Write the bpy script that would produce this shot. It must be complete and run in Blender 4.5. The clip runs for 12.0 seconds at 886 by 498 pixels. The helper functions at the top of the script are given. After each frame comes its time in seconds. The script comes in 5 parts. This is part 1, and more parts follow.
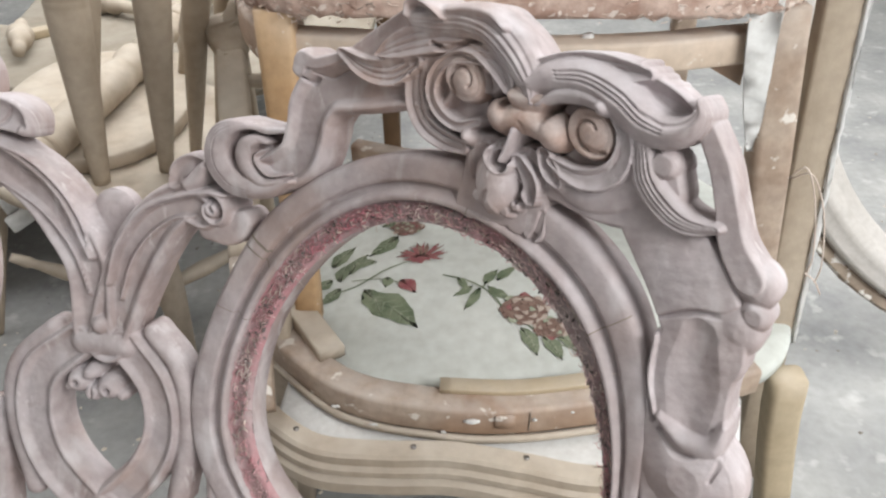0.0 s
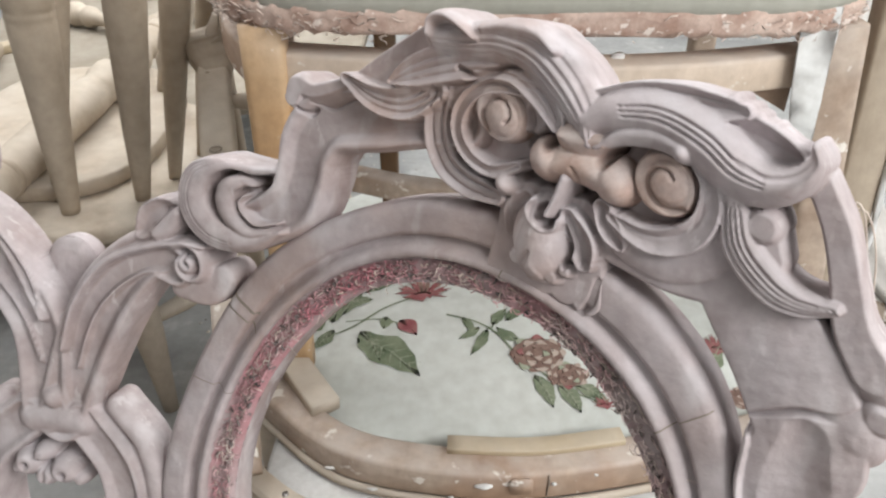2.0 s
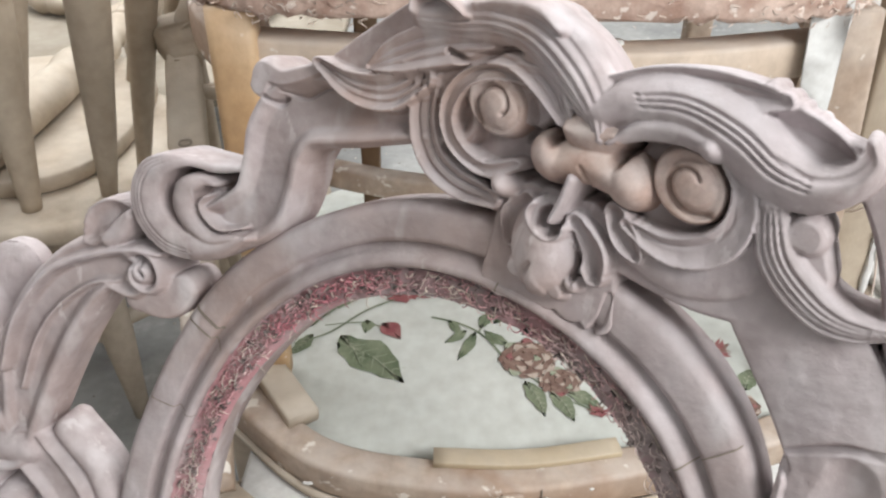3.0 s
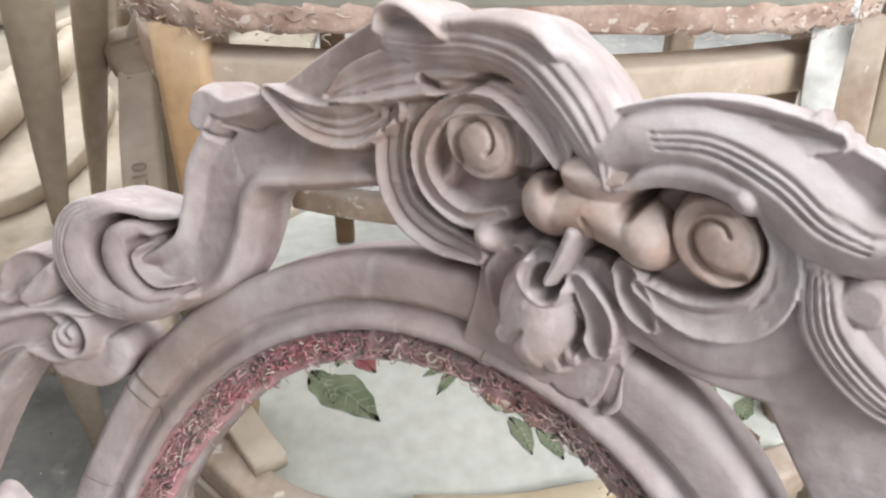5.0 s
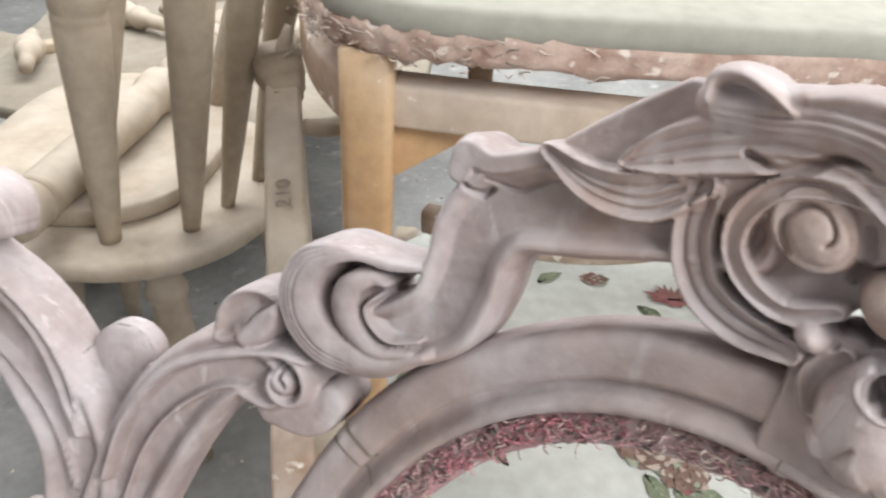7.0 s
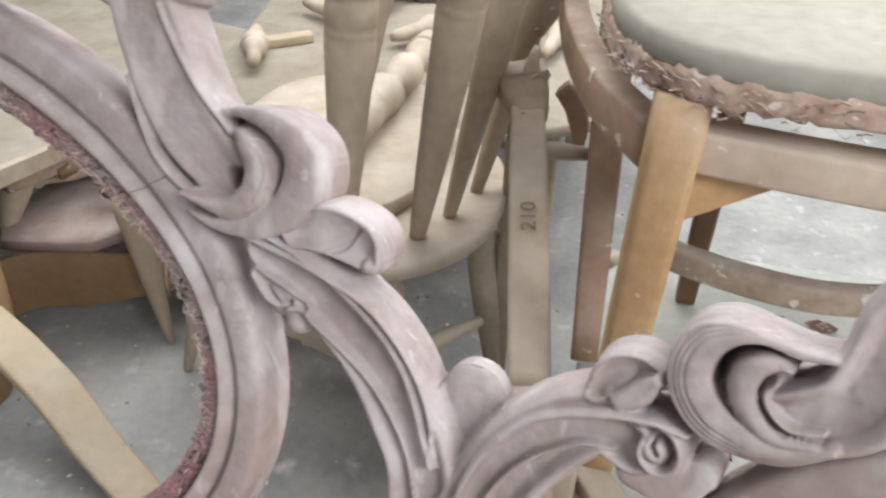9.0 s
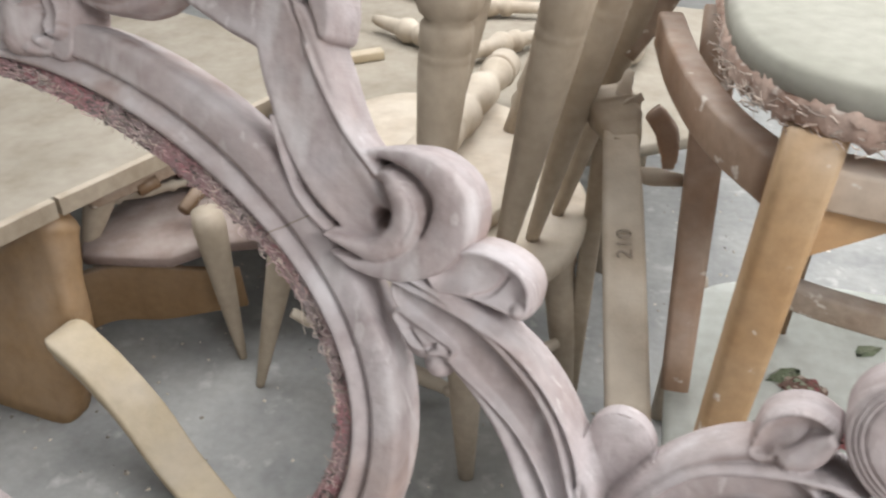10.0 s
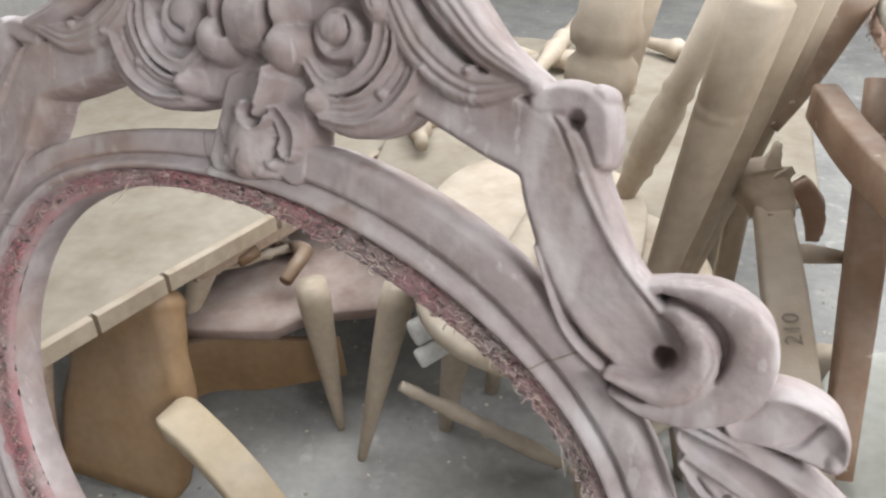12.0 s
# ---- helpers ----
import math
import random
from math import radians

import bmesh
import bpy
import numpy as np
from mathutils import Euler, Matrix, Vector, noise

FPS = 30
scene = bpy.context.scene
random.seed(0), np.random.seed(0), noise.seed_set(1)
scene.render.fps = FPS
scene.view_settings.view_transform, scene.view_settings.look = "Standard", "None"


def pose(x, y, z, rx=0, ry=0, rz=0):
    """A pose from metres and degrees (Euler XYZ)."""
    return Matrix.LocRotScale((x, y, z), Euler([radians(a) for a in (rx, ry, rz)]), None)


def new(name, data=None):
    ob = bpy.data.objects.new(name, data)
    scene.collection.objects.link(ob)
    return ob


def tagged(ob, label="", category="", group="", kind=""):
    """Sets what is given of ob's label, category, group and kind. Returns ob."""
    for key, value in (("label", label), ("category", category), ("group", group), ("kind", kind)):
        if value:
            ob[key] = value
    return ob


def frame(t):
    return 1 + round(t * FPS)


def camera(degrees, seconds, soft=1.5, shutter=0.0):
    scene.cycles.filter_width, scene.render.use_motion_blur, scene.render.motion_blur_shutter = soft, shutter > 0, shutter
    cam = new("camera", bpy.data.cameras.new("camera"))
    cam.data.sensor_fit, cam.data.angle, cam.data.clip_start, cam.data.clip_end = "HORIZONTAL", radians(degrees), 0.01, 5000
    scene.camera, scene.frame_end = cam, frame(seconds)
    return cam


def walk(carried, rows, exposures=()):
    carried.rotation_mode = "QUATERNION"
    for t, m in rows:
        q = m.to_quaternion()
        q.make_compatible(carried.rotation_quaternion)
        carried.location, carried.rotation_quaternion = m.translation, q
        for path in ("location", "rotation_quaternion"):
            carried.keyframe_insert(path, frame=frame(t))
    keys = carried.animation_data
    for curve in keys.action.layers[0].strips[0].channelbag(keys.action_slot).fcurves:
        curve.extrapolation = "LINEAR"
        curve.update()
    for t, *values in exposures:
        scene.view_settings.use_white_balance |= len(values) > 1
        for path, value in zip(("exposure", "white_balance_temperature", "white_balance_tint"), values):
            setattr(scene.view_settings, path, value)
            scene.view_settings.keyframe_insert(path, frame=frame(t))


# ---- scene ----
cam = camera(59.2, 12.0, soft=2.3, shutter=0.5)
METRES, EYE, TILT, LEAN, TURN = 0.95, 1.48, -36.0, 0.0, 0.0
ROWS = [
    (0.0, 0.0, 0.0, 0.0, 0.0, 0.0, -0.0),
    (0.5, -0.0054, 0.0417, 0.0206, -0.02, 0.35, 0.1),
    (1.0, -0.0133, 0.0777, 0.0384, -0.14, 0.79, 0.16),
    (1.5, -0.0269, 0.1094, 0.0479, -0.45, 0.94, 0.14),
    (2.0, -0.0353, 0.149, 0.0489, -1.05, 0.92, 0.06),
    (2.5, -0.0389, 0.1918, 0.0555, -1.62, 0.65, 0.04),
    (4.5, -0.0285, 0.303, 0.0864, -3.94, 0.0, 1.18),
    (5.0, -0.0319, 0.3176, 0.0979, -3.98, 0.78, 1.3),
    (5.5, -0.0441, 0.334, 0.1031, -3.8, 1.68, 0.85),
    (6.0, -0.0748, 0.3453, 0.1089, -3.0, 2.05, -0.26),
    (6.5, -0.1186, 0.3558, 0.1231, -1.29, 1.94, -1.94),
    (7.0, -0.1611, 0.365, 0.1332, 0.39, 1.66, -3.29),
    (9.0, -0.3559, 0.3464, 0.1641, 9.3, 0.29, -8.93),
    (9.5, -0.4042, 0.3495, 0.1677, 10.97, 0.21, -9.49),
    (10.0, -0.4464, 0.341, 0.1792, 12.28, 0.42, -9.69),
    (10.5, -0.5053, 0.3447, 0.1904, 13.0, 0.75, -9.52),
    (11.0, -0.566, 0.3433, 0.2096, 13.34, 1.17, -9.11),
    (11.5, -0.6209, 0.3397, 0.2195, 13.79, 2.0, -8.87),
    (12.0, -0.6579, 0.3352, 0.2287, 14.4, 2.71, -8.79),
]
walk(cam, [(t, pose(0, 0, EYE, TILT, LEAN, TURN) @ pose(METRES * x, METRES * y, METRES * z, 90 + pitch, roll, yaw)) for t, x, y, z, yaw, pitch, roll in ROWS],
     exposures=[(0.0, -0.14), (2.5, -0.06), (4.5, 0.12), (7.0, 0.1), (9.5, -0.06), (12.0, -0.02)])

# ---- world and light ----
world = bpy.data.worlds.new("world")
scene.world = world
world.use_nodes = True
world.node_tree.nodes["Background"].inputs[0].default_value = (0.82, 0.9, 1.0, 1)
world.node_tree.nodes["Background"].inputs[1].default_value = 0.3


# Unseen overhead light with no fixture; place and power chosen for brightness.
def unseen_light(x, y, z, w, d, power, colour):
    data = bpy.data.lights.new("unseen_overhead_light", "AREA")
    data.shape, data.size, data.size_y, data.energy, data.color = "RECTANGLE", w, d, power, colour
    ob = new("unseen_overhead_light", data)
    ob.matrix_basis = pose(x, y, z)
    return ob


# The last entry is an added front fill for the settee.
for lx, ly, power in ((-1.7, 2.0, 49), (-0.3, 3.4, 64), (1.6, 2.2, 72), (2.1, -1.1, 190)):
    unseen_light(lx, ly, 2.9, 2.4, 1.4, power, (1.0, 0.985, 0.975))
scene.view_settings.exposure = 0.0


# ---- materials ----
def material(name, base, second, rough=0.7, scale=6.0, contrast=0.5, dust=0.0, flecks=None, fleck_amount=0.62, fleck_scale=40.0,
             grain=0.0, bump=0.25, bump_scale=180.0, spread=0.0, island=False, dust_colour=(0.66, 0.63, 0.60), fleck_soft=0.05, stain=None, spec=0.35, scratches=0.0):
    """A worn surface: two colours mixed by large noise, fine grain, flecks of old paint, dust on what faces up."""
    m = bpy.data.materials.new(name)
    m.use_nodes = True
    nt = m.node_tree
    nodes, links = nt.nodes, nt.links
    bsdf = nodes["Principled BSDF"]
    bsdf.inputs["Roughness"].default_value = rough
    bsdf.inputs["Specular IOR Level"].default_value = spec
    co = nodes.new("ShaderNodeTexCoord")

    def tex(s, detail=4.0, stretch=None):
        n = nodes.new("ShaderNodeTexNoise")
        n.inputs["Scale"].default_value, n.inputs["Detail"].default_value = s, detail
        if stretch:
            mp = nodes.new("ShaderNodeMapping")
            mp.inputs["Scale"].default_value = stretch
            links.new(co.outputs["Object"], mp.inputs["Vector"])
            links.new(mp.outputs["Vector"], n.inputs["Vector"])
        else:
            links.new(co.outputs["Object"], n.inputs["Vector"])
        return n.outputs["Fac"]

    def ramp(fac, lo, hi):
        r = nodes.new("ShaderNodeMapRange")
        r.inputs["From Min"].default_value, r.inputs["From Max"].default_value = lo, hi
        links.new(fac, r.inputs["Value"])
        return r.outputs["Result"]

    def mix(fac, a, b, mode="MIX"):
        n = nodes.new("ShaderNodeMix")
        n.data_type, n.blend_type = "RGBA", mode
        for sock, val in ((n.inputs["Factor"], fac), (n.inputs["A"], a), (n.inputs["B"], b)):
            if isinstance(val, (int, float)):
                sock.default_value = val
            elif isinstance(val, tuple):
                sock.default_value = (*val, 1)
            else:
                links.new(val, sock)
        return n.outputs["Result"]

    col = mix(ramp(tex(scale), 0.5 - contrast / 2, 0.5 + contrast / 2), base, second)
    fine = tex(scale * 9, 6.0)
    col = mix(0.35, col, mix(ramp(fine, 0.3, 0.7), (0.55, 0.53, 0.5), (1.0, 1.0, 1.0)), "MULTIPLY")
    if stain:
        col = mix(ramp(tex(scale * 0.55, 5.0), 0.52, 0.68), col, stain)
        col = mix(0.5, col, mix(ramp(tex(scale * 4.2, 5.0), 0.32, 0.68), (0.6, 0.57, 0.56), (1.0, 1.0, 1.0)), "MULTIPLY")
    if grain:
        g = tex(14.0, 5.0, (1.0, 1.0, 0.08))
        col = mix(grain, col, mix(ramp(g, 0.35, 0.65), (0.62, 0.56, 0.5), (1.0, 1.0, 1.0)), "MULTIPLY")
    if scratches:
        for way in ((1.0, 1.0, 0.12), (0.35, 1.0, 0.2)):
            thin = ramp(tex(95.0, 3.0, way), 0.6, 0.66)
            patch = nodes.new("ShaderNodeMath")
            patch.operation = "MULTIPLY"
            links.new(thin, patch.inputs[0])
            links.new(ramp(tex(13.0, 2.0, (1.0, 0.8, 1.3)), 0.5, 0.62), patch.inputs[1])
            strength = nodes.new("ShaderNodeMath")
            strength.operation = "MULTIPLY"
            strength.inputs[1].default_value = scratches
            links.new(patch.outputs[0], strength.inputs[0])
            col = mix(strength.outputs[0], col, (0.78, 0.75, 0.75) if way[0] == 1.0 else (0.27, 0.2, 0.19))
    if flecks:
        col = mix(ramp(tex(fleck_scale, 3.0, (1.3, 1.0, 0.4) if scratches else None), fleck_amount, fleck_amount + fleck_soft), col, flecks)
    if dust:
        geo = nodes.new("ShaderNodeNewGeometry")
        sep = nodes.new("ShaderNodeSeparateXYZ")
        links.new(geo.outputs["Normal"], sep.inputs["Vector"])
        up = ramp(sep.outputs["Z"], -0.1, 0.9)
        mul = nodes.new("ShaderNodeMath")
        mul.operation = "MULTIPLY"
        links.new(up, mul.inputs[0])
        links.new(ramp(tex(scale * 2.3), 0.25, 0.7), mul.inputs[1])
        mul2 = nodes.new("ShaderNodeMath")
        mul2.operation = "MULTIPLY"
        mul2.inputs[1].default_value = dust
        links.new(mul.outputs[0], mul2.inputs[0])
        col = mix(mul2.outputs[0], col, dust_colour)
    if spread or island:
        rnd = nodes.new("ShaderNodeNewGeometry").outputs["Random Per Island"] if island else nodes.new("ShaderNodeObjectInfo").outputs["Random"]
        r = nodes.new("ShaderNodeMapRange")
        r.inputs["To Min"].default_value, r.inputs["To Max"].default_value = 1 - spread, 1 + spread
        links.new(rnd, r.inputs["Value"])
        hsv = nodes.new("ShaderNodeHueSaturation")
        links.new(col, hsv.inputs["Color"])
        links.new(r.outputs["Result"], hsv.inputs["Value"])
        col = hsv.outputs["Color"]
    links.new(col, bsdf.inputs["Base Color"])
    bp = nodes.new("ShaderNodeBump")
    bp.inputs["Strength"].default_value, bp.inputs["Distance"].default_value = bump, 0.002
    links.new(tex(bump_scale, 5.0), bp.inputs["Height"])
    links.new(bp.outputs["Normal"], bsdf.inputs["Normal"])
    return m


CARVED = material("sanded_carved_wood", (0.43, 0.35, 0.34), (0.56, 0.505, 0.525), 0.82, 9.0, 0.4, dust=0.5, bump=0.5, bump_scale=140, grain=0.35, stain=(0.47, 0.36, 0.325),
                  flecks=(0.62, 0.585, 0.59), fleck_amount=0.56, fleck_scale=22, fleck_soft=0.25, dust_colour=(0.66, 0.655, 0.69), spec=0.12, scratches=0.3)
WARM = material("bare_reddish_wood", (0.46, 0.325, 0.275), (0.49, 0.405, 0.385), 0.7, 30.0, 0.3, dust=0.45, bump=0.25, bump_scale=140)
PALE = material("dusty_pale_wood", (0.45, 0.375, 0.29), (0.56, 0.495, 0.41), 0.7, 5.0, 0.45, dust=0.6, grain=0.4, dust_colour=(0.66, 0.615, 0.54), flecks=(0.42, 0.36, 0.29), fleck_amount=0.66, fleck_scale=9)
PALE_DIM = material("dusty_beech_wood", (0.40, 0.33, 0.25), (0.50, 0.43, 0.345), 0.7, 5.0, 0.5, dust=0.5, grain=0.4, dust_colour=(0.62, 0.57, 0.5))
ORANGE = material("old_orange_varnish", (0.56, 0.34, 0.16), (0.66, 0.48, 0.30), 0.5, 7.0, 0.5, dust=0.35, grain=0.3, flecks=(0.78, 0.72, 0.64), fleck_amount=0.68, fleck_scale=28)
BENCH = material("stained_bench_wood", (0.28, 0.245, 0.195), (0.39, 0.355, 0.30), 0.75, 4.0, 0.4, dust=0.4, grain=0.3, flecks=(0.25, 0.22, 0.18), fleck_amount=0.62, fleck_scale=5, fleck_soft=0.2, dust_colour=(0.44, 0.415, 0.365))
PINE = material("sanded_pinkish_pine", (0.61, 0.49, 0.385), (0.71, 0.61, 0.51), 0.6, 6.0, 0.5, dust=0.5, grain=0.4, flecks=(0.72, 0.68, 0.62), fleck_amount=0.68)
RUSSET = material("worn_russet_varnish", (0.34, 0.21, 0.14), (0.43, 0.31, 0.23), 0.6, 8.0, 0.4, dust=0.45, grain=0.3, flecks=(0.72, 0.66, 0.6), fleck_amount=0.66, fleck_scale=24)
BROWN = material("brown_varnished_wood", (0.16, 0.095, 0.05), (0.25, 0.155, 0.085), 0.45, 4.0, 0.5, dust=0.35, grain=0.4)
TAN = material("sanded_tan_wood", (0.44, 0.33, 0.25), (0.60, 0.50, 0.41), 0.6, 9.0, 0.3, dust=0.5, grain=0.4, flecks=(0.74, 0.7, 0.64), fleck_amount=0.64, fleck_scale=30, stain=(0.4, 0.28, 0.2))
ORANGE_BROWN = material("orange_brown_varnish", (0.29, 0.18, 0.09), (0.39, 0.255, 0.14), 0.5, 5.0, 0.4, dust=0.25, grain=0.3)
SHABBY = material("flaking_paint_on_wood", (0.22, 0.17, 0.13), (0.34, 0.28, 0.22), 0.6, 9.0, 0.4, flecks=(0.66, 0.64, 0.6), fleck_amount=0.52, fleck_scale=30)
CHIP = material("wood_chip", (0.5, 0.46, 0.4), (0.6, 0.56, 0.5), 0.8, 20.0, 0.4, spread=0.7, island=True)
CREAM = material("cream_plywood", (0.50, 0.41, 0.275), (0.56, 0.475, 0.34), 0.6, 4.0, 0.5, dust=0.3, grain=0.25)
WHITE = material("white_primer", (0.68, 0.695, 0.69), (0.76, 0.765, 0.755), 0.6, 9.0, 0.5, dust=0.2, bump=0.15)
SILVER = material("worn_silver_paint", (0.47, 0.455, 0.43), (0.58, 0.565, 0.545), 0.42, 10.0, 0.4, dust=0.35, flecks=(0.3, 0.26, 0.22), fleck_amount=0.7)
LINEN = material("offwhite_fabric", (0.39, 0.39, 0.34), (0.45, 0.45, 0.40), 0.85, 5.0, 0.4, bump=0.2, bump_scale=600)
FLORAL = material("floral_ground_fabric", (0.60, 0.64, 0.61), (0.67, 0.70, 0.67), 0.75, 4.0, 0.5, bump=0.2, bump_scale=700)
TORN = material("torn_fabric_edge", (0.42, 0.28, 0.225), (0.66, 0.52, 0.45), 0.85, 24.0, 0.3, flecks=(0.75, 0.66, 0.6), fleck_amount=0.6, fleck_scale=55, bump=0.9, bump_scale=90)
PINK = material("frayed_pink_fabric", (0.60, 0.25, 0.29), (0.63, 0.53, 0.51), 0.85, 13.0, 0.3, spread=0.4, island=True, bump=0.2)
STRIP = material("stapled_fabric_strip", (0.46, 0.24, 0.26), (0.43, 0.36, 0.36), 0.85, 14.0, 0.25, flecks=(0.2, 0.15, 0.15), fleck_amount=0.63, fleck_scale=130, bump=0.8, bump_scale=160)
THREAD = material("pale_thread", (0.62, 0.5, 0.44), (0.72, 0.65, 0.58), 0.8, 20.0, 0.4, spread=0.45, island=True)
CONCRETE = material("dusty_concrete", (0.31, 0.32, 0.325), (0.47, 0.48, 0.475), 0.55, 4.0, 0.35, flecks=(0.6, 0.61, 0.6), fleck_amount=0.6, fleck_soft=0.18, fleck_scale=14, bump=0.3, bump_scale=60)
# Wall and ceiling white, raised so the unseen surfaces bounce more fill.
BOUNCE_WHITE = material("bounce_white", (0.76, 0.76, 0.75), (0.83, 0.83, 0.82), 0.9, 1.5, 0.5)
GREEN = material("printed_green", (0.13, 0.17, 0.105), (0.25, 0.29, 0.2), 0.8, 30.0, 0.35)
ROSE = material("printed_rose", (0.27, 0.085, 0.095), (0.36, 0.17, 0.165), 0.8, 40.0, 0.3)
BEIGE = material("printed_beige", (0.43, 0.34, 0.29), (0.55, 0.47, 0.41), 0.8, 50.0, 0.3)
VEIN = material("printed_pale_green", (0.34, 0.38, 0.28), (0.4, 0.43, 0.34), 0.8, 60.0, 0.4)
DUSK = material("printed_dusky_brown", (0.2, 0.125, 0.105), (0.29, 0.2, 0.165), 0.8, 60.0, 0.3)
METAL = material("dull_steel", (0.25, 0.24, 0.23), (0.4, 0.39, 0.38), 0.4, 30.0, 0.4)
METAL.node_tree.nodes["Principled BSDF"].inputs["Metallic"].default_value = 0.8
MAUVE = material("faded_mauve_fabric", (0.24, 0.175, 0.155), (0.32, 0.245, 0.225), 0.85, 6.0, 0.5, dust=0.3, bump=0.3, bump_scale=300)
STAPLE = material("rusty_staple", (0.13, 0.1, 0.1), (0.3, 0.26, 0.25), 0.55, 60.0, 0.4, spread=0.5, island=True)
INK = material("dark_ink", (0.24, 0.2, 0.17), (0.3, 0.26, 0.22), 0.8, 60.0, 0.4)


# ---- mesh helpers ----
def mesh_part(name, verts, faces, mat, parent=None, label="", smooth=True):
    me = bpy.data.meshes.new(name)
    me.from_pydata([tuple(map(float, v)) for v in verts], [], [tuple(map(int, f)) for f in faces])
    me.materials.append(mat)
    if smooth:
        me.shade_smooth()
    ob = new(name, me)
    if parent:
        ob.parent = parent
    if label:
        ob["label"] = label
    return ob


def thing(name, label, category, group="", kind="", at=(0, 0, 0)):
    ob = new(name)
    ob.empty_display_size = 0.05
    ob.location = at
    return tagged(ob, label, category, group, kind)


def spline(points, n, closed=False):
    """Catmull-Rom through the points, n samples."""
    p = np.array(points, float)
    k = len(p)
    out = []
    spans = k if closed else k - 1
    for s in np.linspace(0, spans, n, endpoint=not closed):
        i = min(int(s), spans - 1)
        f = s - i
        if closed:
            a, b, c, d = p[(i - 1) % k], p[i % k], p[(i + 1) % k], p[(i + 2) % k]
        else:
            b, c = p[i], p[i + 1]
            a = p[i - 1] if i > 0 else 2 * b - c
            d = p[i + 2] if i + 2 < k else 2 * c - b
        out.append(0.5 * (2 * b + (c - a) * f + (2 * a - 5 * b + 4 * c - d) * f * f + (3 * b - a - 3 * c + d) * f ** 3))
    return np.array(out)


def rounded(w, h, r=0.2, k=3):
    """A rectangular section with rounded corners."""
    r = r * min(w, h)
    out = []
    for cx, cy, a0 in ((w / 2 - r, h / 2 - r, 0), (-w / 2 + r, h / 2 - r, 90), (-w / 2 + r, -h / 2 + r, 180), (w / 2 - r, -h / 2 + r, 270)):
        for j in range(k):
            a = radians(a0 + 90 * j / (k - 1))
            out.append((cx + r * math.cos(a), cy + r * math.sin(a)))
    return out


def circle(r, k=16):
    return [(r * math.cos(2 * math.pi * i / k), r * math.sin(2 * math.pi * i / k)) for i in range(k)]


def sweep(name, points, section, mat, parent=None, label="", n=24, closed=False, up=(0, 0, 1), scales=None, smooth=True, jitter=0.0):
    """A section (side, up) carried along a smooth line; scales: factors along it."""
    line = spline(points, n, closed)
    sec = np.array(section, float)
    k = len(sec)
    upv = np.array(up, float)
    sc = np.ones(n) if scales is None else np.interp(np.linspace(0, 1, n), np.linspace(0, 1, len(scales)), scales)
    verts = []
    for i in range(n):
        if closed:
            t = line[(i + 1) % n] - line[i - 1]
        else:
            t = line[min(i + 1, n - 1)] - line[max(i - 1, 0)]
        t = t / (np.linalg.norm(t) + 1e-9)
        side = np.cross(t, upv)
        side = side / (np.linalg.norm(side) + 1e-9)
        vv = np.cross(side, t)
        for a, b in sec * sc[i]:
            verts.append(line[i] + side * a + vv * b + (np.random.randn(3) * jitter if jitter else 0))
    faces = []
    for i in range(n if closed else n - 1):
        j = (i + 1) % n
        for q in range(k):
            r = (q + 1) % k
            faces.append((i * k + q, i * k + r, j * k + r, j * k + q))
    if not closed:
        faces.append(tuple(range(k - 1, -1, -1)))
        faces.append(tuple((n - 1) * k + q for q in range(k)))
    return mesh_part(name, verts, faces, mat, parent, label, smooth)


def turned(name, a, b, profile, mat, parent=None, label="", k=18):
    """A turned piece from a to b; profile: (share of the length, radius)."""
    a, b = np.array(a, float), np.array(b, float)
    w = (b - a) / np.linalg.norm(b - a)
    s = np.cross(w, (0.3, 1, 0.1))
    s /= np.linalg.norm(s)
    q = np.cross(w, s)
    verts, faces = [], []
    for f, r in profile:
        for i in range(k):
            g = 2 * math.pi * i / k
            verts.append(a + (b - a) * f + r * (s * math.cos(g) + q * math.sin(g)))
    m = len(profile)
    for j in range(m - 1):
        for i in range(k):
            faces.append((j * k + i, j * k + (i + 1) % k, (j + 1) * k + (i + 1) % k, (j + 1) * k + i))
    faces.append(tuple(range(k - 1, -1, -1)))
    faces.append(tuple((m - 1) * k + i for i in range(k)))
    return mesh_part(name, verts, faces, mat, parent, label)


def slab(name, outline, z0, z1, mat, parent=None, label="", dome=0.0, edge=0.006, rings=5):
    """A flat body of a closed outline, with a rounded rim and a domed top."""
    o = np.array(outline, float)
    c = o.mean(0)
    k = len(o)
    levels = [(1 - edge / 0.3, z0), (1, z0 + edge), (1, z1 - edge), (1 - edge / 0.3, z1)]
    for i in range(1, rings):
        f = 1 - i / rings
        levels.append((f * (1 - edge / 0.3), z1 + dome * (1 - f * f)))
    verts = [(*(c + (p - c) * f), z) for f, z in levels for p in o]
    faces = []
    for j in range(len(levels) - 1):
        for i in range(k):
            faces.append((j * k + i, j * k + (i + 1) % k, (j + 1) * k + (i + 1) % k, (j + 1) * k + i))
    verts.append((*c, z1 + dome))
    verts.append((*c, z0))
    top = (len(levels) - 1) * k
    for i in range(k):
        faces.append((top + i, top + (i + 1) % k, len(verts) - 2))
        faces.append(((i + 1) % k, i, len(verts) - 1))
    return mesh_part(name, verts, faces, mat, parent, label)


def oval(cx, cy, rx, ry, power=2.0, k=48):
    out = []
    for i in range(k):
        a = 2 * math.pi * i / k
        ca, sa = math.cos(a), math.sin(a)
        out.append((cx + rx * math.copysign(abs(ca) ** (2 / power), ca), cy + ry * math.copysign(abs(sa) ** (2 / power), sa)))
    return out


